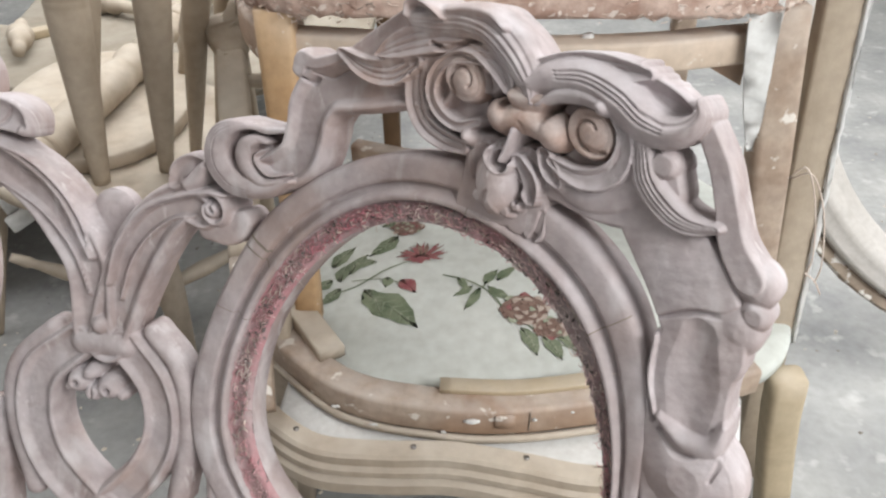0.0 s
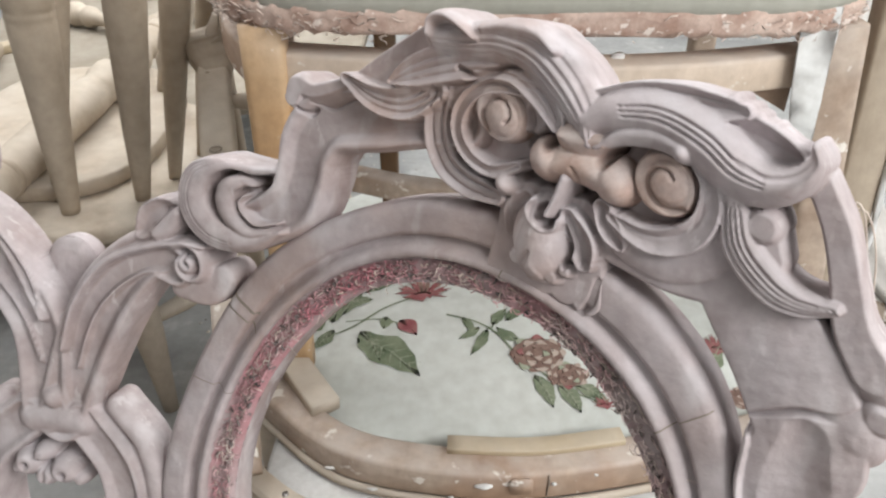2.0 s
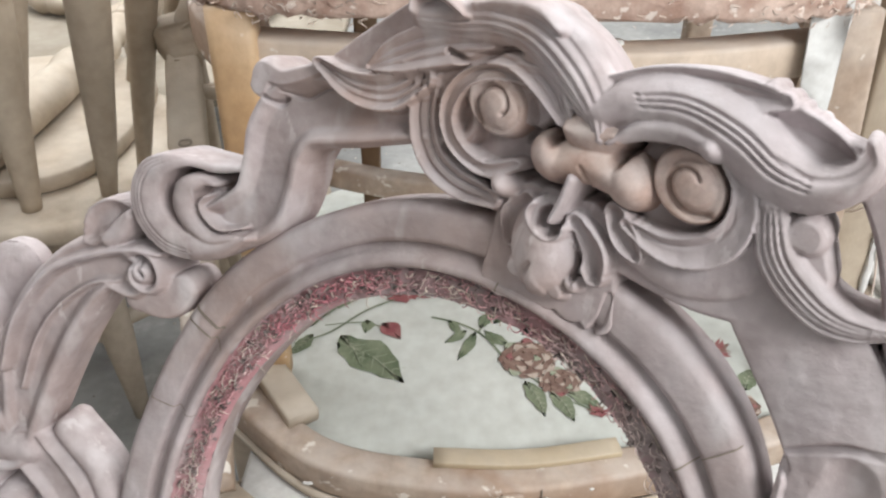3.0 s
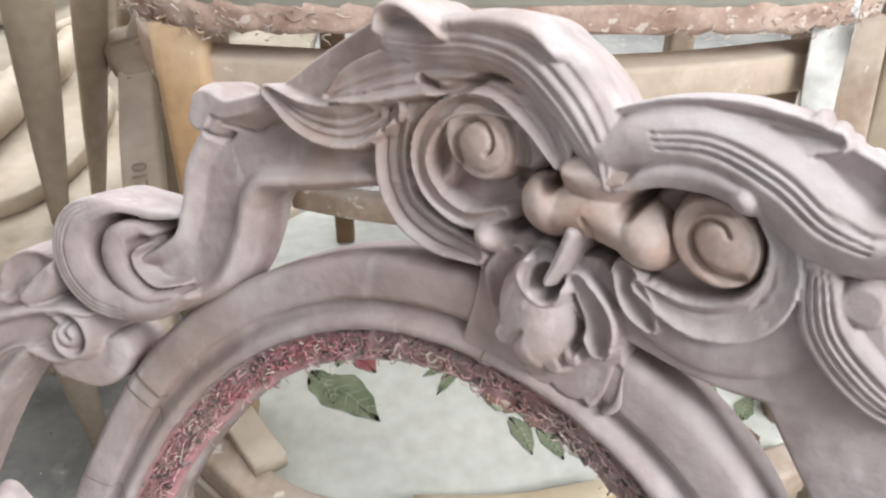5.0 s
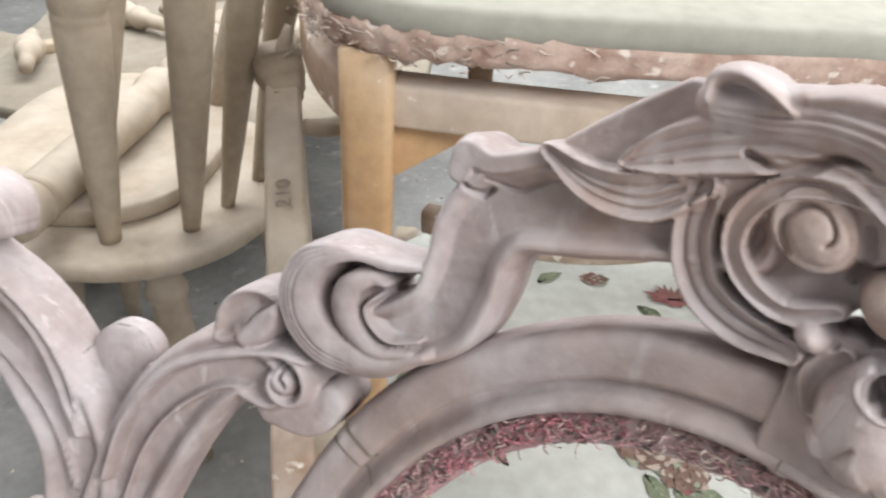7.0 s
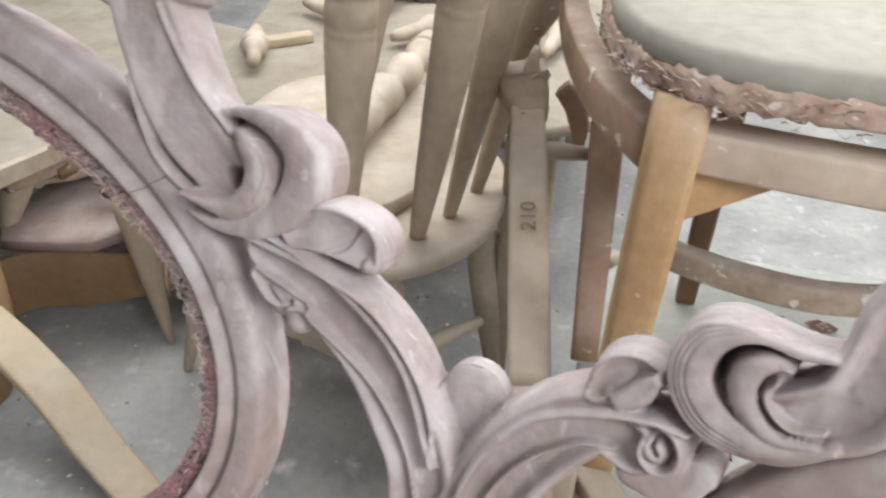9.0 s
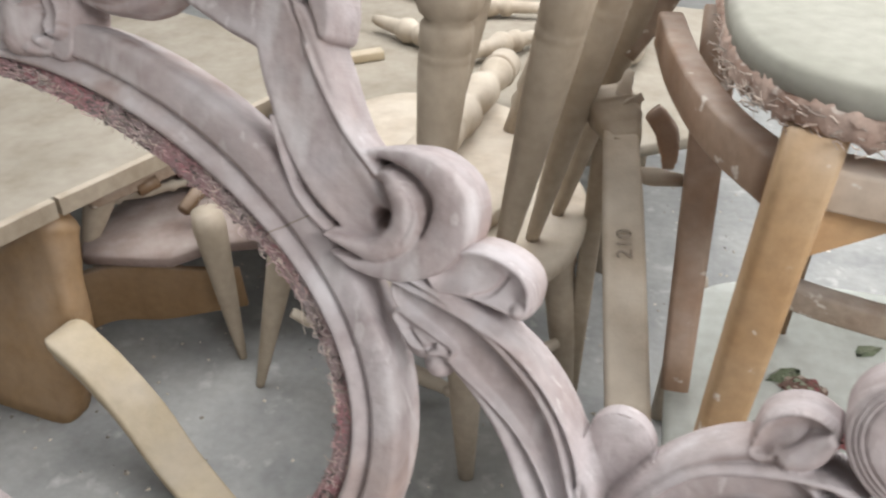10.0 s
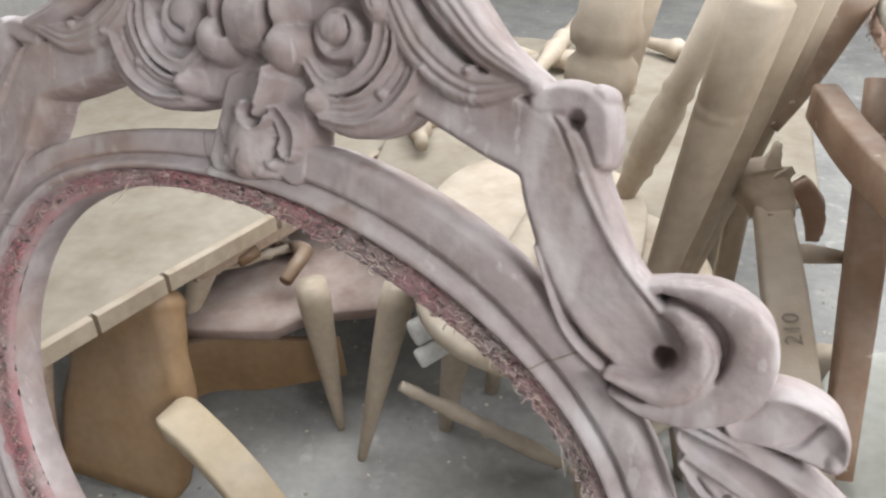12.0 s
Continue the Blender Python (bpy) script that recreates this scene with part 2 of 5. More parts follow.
# ---- the room; its unseen walls and ceiling are added to bounce light ----
def flat_box(name, x0, x1, y0, y1, z0, z1, mat, label):
    v = [(x, y, z) for z in (z0, z1) for x, y in ((x0, y0), (x1, y0), (x1, y1), (x0, y1))]
    f = [(3, 2, 1, 0), (4, 5, 6, 7), (0, 1, 5, 4), (1, 2, 6, 5), (2, 3, 7, 6), (3, 0, 4, 7)]
    return tagged(mesh_part(name, v, f, mat, smooth=False), label, name.split("_")[0], kind="structure")


flat_box("floor", -5, 5, -3.5, 6.5, -0.15, 0, CONCRETE, "dusty grey concrete workshop floor with pale specks")
flat_box("wall_north", -5, 5, 6.5, 6.65, 0, 3, BOUNCE_WHITE, "unseen whitish wall added to bounce light")
flat_box("wall_south", -5, 5, -3.65, -3.5, 0, 3, BOUNCE_WHITE, "unseen whitish wall added to bounce light")
flat_box("wall_west", -5.15, -5, -3.5, 6.5, 0, 3, BOUNCE_WHITE, "unseen whitish wall added to bounce light")
flat_box("wall_east", 5, 5.15, -3.5, 6.5, 0, 3, BOUNCE_WHITE, "unseen whitish wall added to bounce light")
flat_box("ceiling", -5.15, 5.15, -3.65, 6.65, 3, 3.15, BOUNCE_WHITE, "unseen whitish ceiling added to bounce light")


# ---- the carved settee: its back lies on a leaning sheet, curved in plan ----
LEAN_BACK, SHEET_Y = 0.4246, 0.7784
XS = np.linspace(-2.2, 1.4, 3601)
BEND = np.clip((XS + 0.5) / 0.6, 0, 1)
SLOPE = -0.1 - 0.6 * BEND * BEND * (3 - 2 * BEND)
I0 = int(np.argmin(abs(XS + 0.3)))
PLAN_Y = np.cumsum(SLOPE) * 0.001
PLAN_Y -= PLAN_Y[I0]
PLAN_U = np.cumsum(np.sqrt(1 + SLOPE ** 2)) * 0.001
PLAN_U -= PLAN_U[I0]
STEEP = math.sqrt(1 + LEAN_BACK ** 2)


def sheet(u, v, h):
    """World places of points at u along the sheet, v up it and h in front of it."""
    u, v, h = (np.asarray(q, float) for q in (u, v, h))
    x = np.interp(u, PLAN_U, XS)
    z = 1 + v / STEEP
    y = SHEET_Y + np.interp(x, XS, PLAN_Y) + LEAN_BACK * (z - 1)
    s = np.interp(x, XS, SLOPE)
    nrm = np.stack([s, -np.ones_like(s), np.full_like(s, LEAN_BACK)], -1)
    nrm /= np.linalg.norm(nrm, axis=-1, keepdims=True)
    return np.stack([x, y, z], -1) + nrm * h[..., None]


def p_round(h):
    return lambda q, t: h * np.sqrt(np.clip(1 - q * q, 0, 1))


def p_cove(h, hollow=0.4):
    def f(q, t):
        a = np.abs(q)
        s = np.clip((a - 0.4) / 0.35, 0, 1)
        return h * (1 - hollow + hollow * s * s * (3 - 2 * s)) * np.sqrt(np.clip((1 - a) / 0.16, 0, 1))
    return f


def p_flat(h, soft=0.2):
    return lambda q, t: h * np.sqrt(np.clip((1 - np.abs(q)) / soft, 0, 1))


def p_leaf(h, n=3, deep=0.16):
    def f(q, t):
        body = np.sqrt(np.clip(1 - 0.8 * q * q, 0, 1))
        return h * (body - deep * (1 - np.abs(np.sin(n * math.pi * (q + 1) / 2)) ** 0.6)) * np.sqrt(np.clip((1 - np.abs(q)) / 0.08, 0, 1))
    return f


def p_tilt(h, low=0.35):
    """High on the left of its way, low on the right, with a crisp edge."""
    return lambda q, t: h * (low + (1 - low) * (q + 1) / 2) * np.sqrt(np.clip((1 - np.abs(q)) / 0.12, 0, 1))


def p_soft(h, fall=0.2, edge=0.07):
    """A gently domed sheet with a crisp edge."""
    return lambda q, t: h * (1 - fall * q * q) * np.sqrt(np.clip((1 - np.abs(q)) / edge, 0, 1))


def p_hollow(h, deep=0.3, edge=0.06):
    """A leaf scooped along its middle, with crisp raised edges."""
    return lambda q, t: h * (1 - deep * np.clip(1 - (q / 0.8) ** 2, 0, 1)) * np.sqrt(np.clip((1 - np.abs(q)) / edge, 0, 1))


def p_rise(h, start=0.3, share=0.3):
    """A flat ribbon that rises out of the ground along the first share of its way."""
    def f(q, t):
        g = np.clip(t / share, 0, 1)
        return h * (start + (1 - start) * g * g * (3 - 2 * g)) * (1 - 0.15 * q * q) * np.sqrt(np.clip((1 - np.abs(q)) / 0.08, 0, 1))
    return f


def lines(points, offsets, r, depth):
    """Cut lines that run beside a way, at shares of its half width."""
    g = spline(points, 110)
    tan = np.gradient(g[:, :2], axis=0)
    tan /= np.linalg.norm(tan, axis=1, keepdims=True) + 1e-9
    out = []
    for o in offsets:
        p = g.copy()
        p[:, 0] += -tan[:, 1] * o * g[:, 2]
        p[:, 1] += tan[:, 0] * o * g[:, 2]
        p[:, 2] = 1.6 * r * np.sin(np.linspace(0.25, math.pi - 0.25, len(p)))
        out.append(("groove", p, None, depth))
    return out


def band(points, prof, z0=0.0, n=70):
    return ("band", spline(points, n), prof, z0)


def dome(u, v, r, h, z0=0.0):
    return ("disc", (u, v, r), p_round(h), z0)


def cut(u, v, r, depth):
    return ("cut", (u, v, r), None, depth)


def groove(points, depth):
    return ("groove", spline(points, 40), None, depth)


def volute(u, v, r, start, turn, sweep_deg, width, h, eye=0.5, z0=0.0):
    """A scroll: a rim winding inward from the angle start, round a raised eye."""
    pts = []
    for i in range(14):
        f = i / 13
        a = radians(start + turn * sweep_deg * f)
        rr = r * (1 - 0.5 * f)
        pts.append((u + rr * math.cos(a), v + rr * math.sin(a), width * (1 - 0.35 * f)))
    return [("disc", (u, v, r), p_flat(h * 0.25), z0), band(pts, p_round(h), z0), ("disc", (u - 0.06 * r, v, r * eye), p_flat(h * 0.95, 0.5), z0),
            groove([(u + r * eye * 0.1, v - r * 0.05, r * 0.06), (u - r * eye * 0.2, v + r * eye * 0.3, r * 0.07), (u - r * eye * 0.1, v + r * eye * 0.7, r * 0.07)], h * 0.5)]


def relief(name, elements, mat, parent, label="", res=0.0015, back=0.03, wobble=0.00003):
    """Carved work: the elements' heights over a fine lattice, cut to their common outline, with sides and a back."""
    els = []
    for e in elements:
        els.extend(e) if isinstance(e, list) else els.append(e)
    lo, hi = np.array([9.0, 9.0]), np.array([-9.0, -9.0])
    for kind, g, prof, z0 in els:
        g = np.atleast_2d(np.array(g))
        if kind in ("band", "disc"):
            lo = np.minimum(lo, (g[:, :2] - g[:, 2:3]).min(0))
            hi = np.maximum(hi, (g[:, :2] + g[:, 2:3]).max(0))
    lo -= 3 * res
    nu, nv = (np.ceil((hi + 3 * res - lo) / res)).astype(int)
    uu, vv = np.meshgrid(lo[0] + res * np.arange(nu), lo[1] + res * np.arange(nv), indexing="ij")
    height, sdf = np.full((nu, nv), -1.0), np.full((nu, nv), -1.0)
    for kind, g, prof, z0 in els:
        g = np.atleast_2d(np.array(g))
        r = g[:, 2].max() + 2.5 * res
        i0, j0 = np.maximum(((g[:, :2].min(0) - r - lo) / res).astype(int), 0)
        i1, j1 = np.minimum(((g[:, :2].max(0) + r - lo) / res).astype(int) + 2, (nu, nv))
        if i1 <= i0 or j1 <= j0:
            continue
        su, sv = uu[i0:i1, j0:j1], vv[i0:i1, j0:j1]
        if len(g) == 1:
            d, t, rad = np.hypot(su - g[0, 0], sv - g[0, 1]), 0 * su, g[0, 2]
            side = d
        else:
            way = np.linspace(0, 1, len(g))
            g = np.stack([np.interp(np.linspace(0, 1, 3 * len(g)), way, g[:, c]) for c in range(3)], 1)
            tan = np.gradient(g[:, :2], axis=0)
            tan /= np.linalg.norm(tan, axis=1, keepdims=True) + 1e-9
            score = np.full(su.shape, 9.0)
            d, t, rad, side = np.zeros(su.shape), np.zeros(su.shape), np.full(su.shape, 1e-3), np.zeros(su.shape)
            for i in range(len(g)):
                du, dv = su - g[i, 0], sv - g[i, 1]
                dist = np.hypot(du, dv)
                sc = dist - (0 if kind == "groove" else g[i, 2])
                m = sc < score
                score[m] = sc[m]
                d[m], rad[m], t[m] = dist[m], g[i, 2], i / (len(g) - 1)
                side[m] = (tan[i, 0] * dv - tan[i, 1] * du)[m]
        q = np.clip(d / rad, 0, 1) * np.where(side < 0, -1, 1)
        s = rad - d
        if kind in ("cut", "groove"):
            f = np.clip(1 - (d / rad) ** 2, 0, 1)
            height[i0:i1, j0:j1] -= z0 * f ** (0.5 if kind == "cut" else 1.3)
            continue
        hh = z0 + prof(q, t)
        near = s > -1.6 * res
        height[i0:i1, j0:j1] = np.where(near, np.maximum(height[i0:i1, j0:j1], hh), height[i0:i1, j0:j1])
        sdf[i0:i1, j0:j1] = np.maximum(sdf[i0:i1, j0:j1], s)
    inside = sdf > 0
    grad_u, grad_v = np.gradient(sdf, res)
    size = grad_u ** 2 + grad_v ** 2 + 1e-6
    snap = ~inside & (sdf > -2.5 * res)
    uu = np.where(snap, uu - np.clip(sdf * grad_u / size, -res, res), uu)
    vv = np.where(snap, vv - np.clip(sdf * grad_v / size, -res, res), vv)
    # soften single steps a little
    hgt = np.where(height < -0.5, 0.0, height)
    for _ in range(1):
        pad = np.pad(hgt, 1, mode="edge")
        hgt = 0.5 * hgt + 0.125 * (pad[2:, 1:-1] + pad[:-2, 1:-1] + pad[1:-1, 2:] + pad[1:-1, :-2])
    rs = np.random.RandomState(int(1000 * abs(lo[0])) + 7)
    for _ in range(18):
        a, k = rs.uniform(0, 6.283), 6.283 / rs.uniform(0.007, 0.03)
        hgt = hgt + wobble * np.sin(k * (uu * math.cos(a) + vv * math.sin(a)) + rs.uniform(0, 6.283))
    cell = inside[:-1, :-1] | inside[1:, :-1] | inside[1:, 1:] | inside[:-1, 1:]
    ids = np.arange(nu * nv).reshape(nu, nv)
    quads = np.stack([ids[:-1, :-1][cell], ids[1:, :-1][cell], ids[1:, 1:][cell], ids[:-1, 1:][cell]], 1)
    used = np.unique(quads)
    where = np.full(nu * nv, -1)
    where[used] = np.arange(len(used))
    quads = where[quads]
    fu, fv, fh = uu.ravel()[used], vv.ravel()[used], hgt.ravel()[used]
    front = sheet(fu, fv, np.maximum(fh, -back * 0.6))
    rear = sheet(fu, fv, np.full_like(fh, -back))
    m = len(used)
    edges = np.concatenate([quads[:, [0, 1]], quads[:, [1, 2]], quads[:, [2, 3]], quads[:, [3, 0]]])
    key = edges.min(1) * m + edges.max(1)
    uniq, first, count = np.unique(key, return_index=True, return_counts=True)
    rim = edges[first[count == 1]]
    ring = np.unique(rim)
    pos = np.full(m, -1)
    pos[ring] = np.arange(len(ring))
    a = 2 * m
    walls = np.stack([a + pos[rim[:, 1]], a + pos[rim[:, 0]], a + len(ring) + pos[rim[:, 0]], a + len(ring) + pos[rim[:, 1]]], 1)
    verts = np.concatenate([front, rear, front[ring], rear[ring]])
    faces = np.concatenate([quads, quads[:, ::-1] + m, walls])
    return mesh_part(name, verts, faces, mat, parent, label)


settee = thing("carved_settee_frame", "stripped grey-mauve carved wooden settee frame with open oval backs", "settee", at=(0, 0, 0))

RING_R_OUT = [(-0.016, -0.291), (0.002, -0.213), (0.034, -0.134), (0.095, -0.026), (0.157, 0.032), (0.232, 0.078), (0.296, 0.104), (0.354, 0.112), (0.43, 0.105),
              (0.498, 0.081), (0.538, 0.054), (0.557, 0.009), (0.56, -0.044), (0.555, -0.15), (0.52, -0.28), (0.42, -0.42), (0.25, -0.48), (0.08, -0.45), (0.0, -0.38)]
RING_R_IN = [(0.067, -0.287), (0.075, -0.226), (0.103, -0.147), (0.144, -0.081), (0.2, -0.02), (0.245, 0.01), (0.288, 0.027), (0.344, 0.038), (0.41, 0.029),
             (0.454, 0.006), (0.486, -0.032), (0.502, -0.071), (0.516, -0.121), (0.515, -0.2), (0.47, -0.31), (0.38, -0.39), (0.25, -0.42), (0.13, -0.4), (0.079, -0.345)]
RING_L_OUT = [(-0.271, -0.062), (-0.281, -0.025), (-0.301, 0.021), (-0.333, 0.059), (-0.376, 0.1), (-0.43, 0.149), (-0.505, 0.183), (-0.583, 0.208), (-0.66, 0.212), (-0.72, 0.208),
              (-0.79, 0.2), (-0.86, 0.186), (-0.93, 0.16), (-0.985, 0.115), (-1.015, 0.04), (-1.025, -0.05), (-1.01, -0.16), (-0.95, -0.28), (-0.8, -0.38), (-0.64, -0.4), (-0.45, -0.36), (-0.31, -0.23), (-0.27, -0.13)]
RING_L_IN = [(-0.331, -0.082), (-0.346, -0.035), (-0.37, 0.007), (-0.409, 0.041), (-0.447, 0.066), (-0.497, 0.089), (-0.549, 0.113), (-0.62, 0.135), (-0.682, 0.147), (-0.76, 0.152),
             (-0.835, 0.138), (-0.895, 0.115), (-0.932, 0.069), (-0.955, 0.01), (-0.963, -0.053), (-0.947, -0.124), (-0.902, -0.202), (-0.8, -0.29), (-0.64, -0.32), (-0.48, -0.28), (-0.37, -0.19), (-0.335, -0.13)]
# share of the way from the outer to the inner edge, height in front of the sheet
RING_PROFILE = [(0, -0.035), (0, 0.002), (0.02, 0.008), (0.06, 0.0115), (0.1, 0.0125), (0.2, 0.013), (0.34, 0.0125), (0.39, 0.012), (0.402, 0.005), (0.425, 0.0045), (0.48, 0.0075), (0.53, 0.0115), (0.575, 0.0155), (0.62, 0.0165), (0.655, 0.0145), (0.68, 0.008)]
STRIP_PROFILE = [(0.68, 0.010), (0.70, 0.004), (0.78, 0.006), (0.86, 0.004), (0.93, 0.005), (0.98, 0.001), (1.0, -0.003)]
EDGE_PROFILE = [(1.0, -0.003), (1.0, -0.035), (0.0, -0.035)]


def polar(points, centre, n):
    line = spline(points, 600, True) - np.array(centre)
    ang = np.unwrap(np.arctan2(line[:, 1], line[:, 0]))
    order = np.argsort(np.mod(ang, 2 * math.pi))
    a, r = np.mod(ang, 2 * math.pi)[order], np.hypot(*line.T)[order]
    grid = np.linspace(0, 2 * math.pi, n, endpoint=False)
    rr = np.interp(grid, np.concatenate([a - 2 * math.pi, a, a + 2 * math.pi]), np.tile(r, 3))
    kern = np.exp(-0.5 * (np.arange(-24, 25) / 8.0) ** 2)
    rr = np.convolve(np.concatenate([rr[-24:], rr, rr[:24]]), kern / kern.sum(), "valid")
    return np.stack([centre[0] + rr * np.cos(grid), centre[1] + rr * np.sin(grid)], 1)


def oval_ring(outer, inner, centre, strands, seed, joints):
    n = 320
    o, i = polar(outer, centre, n), polar(inner, centre, n)

    def strip(name, profile, mat, parent, label="", rough=0.0):
        verts, faces, k = [], [], len(profile)
        rs = np.random.RandomState(seed)
        for s, h in profile:
            p = o + (i - o) * s
            verts.append(sheet(p[:, 0], p[:, 1], h + rough * rs.randn(n)))
        verts = np.concatenate(verts)
        for j in range(k - 1):
            for q in range(n):
                r = (q + 1) % n
                faces.append((j * n + q, j * n + r, (j + 1) * n + r, (j + 1) * n + q))
        return mesh_part(name, verts, faces, mat, parent, label)

    ring = strip("oval_frame", RING_PROFILE, CARVED, settee)
    strip("rear_edge", EDGE_PROFILE, CARVED, ring)
    strip("upholstery_strip", STRIP_PROFILE, STRIP, ring, "torn pink upholstery strip full of staples", 0.0012)
    for frac, wide, far in joints:
        a = int(frac * n)
        tang = o[(a + 1) % n] - o[a - 1]
        tang = tang / np.linalg.norm(tang)
        verts = []
        for side in (-1, 1):
            p = [o[a] + (i[a] - o[a]) * sh + side * wide * tang for sh, h in RING_PROFILE[2:far]]
            verts.append(sheet([q[0] for q in p], [q[1] for q in p], np.array([h + 0.0007 for sh, h in RING_PROFILE[2:far]])))
        k = far - 2
        mesh_part("joint_crack", np.concatenate(verts), [(j, j + 1, k + j + 1, k + j) for j in range(k - 1)], INK, ring)
    rs = np.random.RandomState(seed + 5)
    for mat, name, count, long in ((PINK, "frayed_fibre", int(strands * 1.6), 0.010), (THREAD, "loose_thread", strands // 4, 0.016), (THREAD, "curled_thread", strands // 22, 0.03)):
        verts, faces = [], []
        for _ in range(count):
            f = rs.rand()
            q = f * n
            a = int(q) % n
            s = rs.uniform(0.71, 0.95)
            p = o[a] + (i[a] - o[a]) * s
            d = rs.randn(2)
            d = d / np.linalg.norm(d) * rs.uniform(0.3, 1) * long
            if rs.rand() < 0.5:
                tang = i[(a + 1) % n] - i[a - 1]
                d = tang / np.linalg.norm(tang) * np.linalg.norm(d) * rs.choice([-1, 1]) + 0.25 * d
            lift = rs.uniform(0.0, 0.004)
            w = rs.uniform(0.0003, 0.0009)
            bend = rs.uniform(-1.9, 1.9)
            ang, pos, pu, pv = math.atan2(d[1], d[0]) - bend / 2, np.linspace(0, 1, 5), [p[0]], [p[1]]
            step = np.linalg.norm(d) / 4
            for _k in range(4):
                pu.append(pu[-1] + step * math.cos(ang))
                pv.append(pv[-1] + step * math.sin(ang))
                ang += bend / 3
            pts = sheet(pu, pv, 0.004 + (0.0025 + lift) * np.sin(pos * 2.4))
            b0 = len(verts)
            for k5, pt in enumerate(pts):
                for g in range(3):
                    verts.append(pt + w * (1 - 0.12 * k5) * np.array([math.cos(g * 2.094), 0.4 * math.sin(g * 2.094), math.sin(g * 2.094)]))
            for j in range(4):
                for g in range(3):
                    h = (g + 1) % 3
                    faces.append((b0 + j * 3 + g, b0 + j * 3 + h, b0 + j * 3 + 3 + h, b0 + j * 3 + 3 + g))
        tagged(mesh_part(name, verts, faces, mat, ring), kind="stuff")
    verts, faces = [], []
    for _ in range(strands // 7):
        a, sh, g = rs.randint(n), rs.uniform(0.72, 0.96), rs.uniform(0, math.pi)
        p = o[a] + (i[a] - o[a]) * sh
        c, d, half, w = math.cos(g), math.sin(g), rs.uniform(0.0015, 0.0035), rs.uniform(0.0003, 0.0006)
        us = [p[0] + e * half * c - f * w * d for e, f in ((-1, -1), (1, -1), (1, 1), (-1, 1))]
        vs = [p[1] + e * half * d + f * w * c for e, f in ((-1, -1), (1, -1), (1, 1), (-1, 1))]
        b0 = len(verts)
        verts += list(sheet(us, vs, np.full(4, 0.0085))) + list(sheet(us, vs, np.full(4, 0.0045)))
        faces += [(b0, b0 + 1, b0 + 2, b0 + 3)] + [(b0 + q, b0 + 4 + q, b0 + 4 + (q + 1) % 4, b0 + (q + 1) % 4) for q in range(4)]
    tagged(mesh_part("staple", verts, faces, STAPLE, ring, smooth=False), "dark rusty staples in the strip", kind="stuff")
    return ring


oval_ring(RING_R_OUT, RING_R_IN, (0.29, -0.18), 1500, 3, ((0.2, 0.0006, 16), (0.4, 0.0016, 10), (0.411, 0.0009, 13), (0.47, 0.0005, 16), (0.11, 0.0005, 16)))
oval_ring(RING_L_OUT, RING_L_IN, (-0.65, -0.08), 1700, 9, ((0.09, 0.0006, 16), (0.29, 0.0005, 16), (0.42, 0.0006, 16)))

def hanging_flower(u, v):
    """A drooping flower cut on a shield: a cupped petal with a torn hem under a hollow, leaves beside it, and the stem hooked into the hollow."""
    cup = [(u - 0.004, v - 0.002, 0.017), (u - 0.008, v - 0.016, 0.024), (u - 0.009, v - 0.028, 0.025), (u - 0.011, v - 0.038, 0.019)]
    parts = [band(cup, p_soft(0.036, 0.5, 0.12), 0.0, 40)]
    for du, dv, r in ((-0.027, -0.04, 0.009), (-0.013, -0.049, 0.008), (0.003, -0.046, 0.009), (0.014, -0.038, 0.008)):
        parts.append(("disc", (u + du, v + dv, r), p_flat(0.027, 0.5), 0.0))
    parts += [band([(u + 0.016, v + 0.004, 0.007), (u + 0.026, v - 0.012, 0.012), (u + 0.029, v - 0.026, 0.008)], p_hollow(0.028), 0.0, 24), band([(u - 0.022, v + 0.006, 0.006), (u - 0.033, v - 0.008, 0.009), (u - 0.034, v - 0.024, 0.006)], p_hollow(0.02), 0.0, 24)]
    parts.append(groove([(u - 0.012, v - 0.03, 0.0015), (u - 0.018, v - 0.04, 0.004), (u - 0.021, v - 0.052, 0.003)], 0.003))
    parts.append(groove([(u + 0.013, v - 0.004, 0.0015), (u + 0.018, v - 0.02, 0.003), (u + 0.014, v - 0.034, 0.0025)], 0.012))
    rim = [(u - 0.002 + 0.0125 * math.cos(2.2 + 0.5 * k), v + 0.001 + 0.0115 * math.sin(2.2 + 0.5 * k), 0.0036) for k in range(9)]
    return parts + [band(rim, p_round(0.037), 0.0, 30), cut(u, v, 0.0095, 0.024), band([(u + 0.015, v + 0.032, 0.0065), (u + 0.009, v + 0.016, 0.0062), (u + 0.002, v + 0.002, 0.005)], p_round(0.038), 0.0, 24)]


def shield(u, v):
    """The flaring plate behind a hanging flower, from side to side in five staves."""
    return [band([(u + 0.85 * d, v, 0.013), (u + d, v - 0.03, 0.0135), (u + 1.12 * d - 0.004, v - 0.058 - 0.12 * abs(d), 0.014)], p_flat(0.0145, 0.08)) for d in (-0.032, -0.016, 0.0, 0.016, 0.032)]


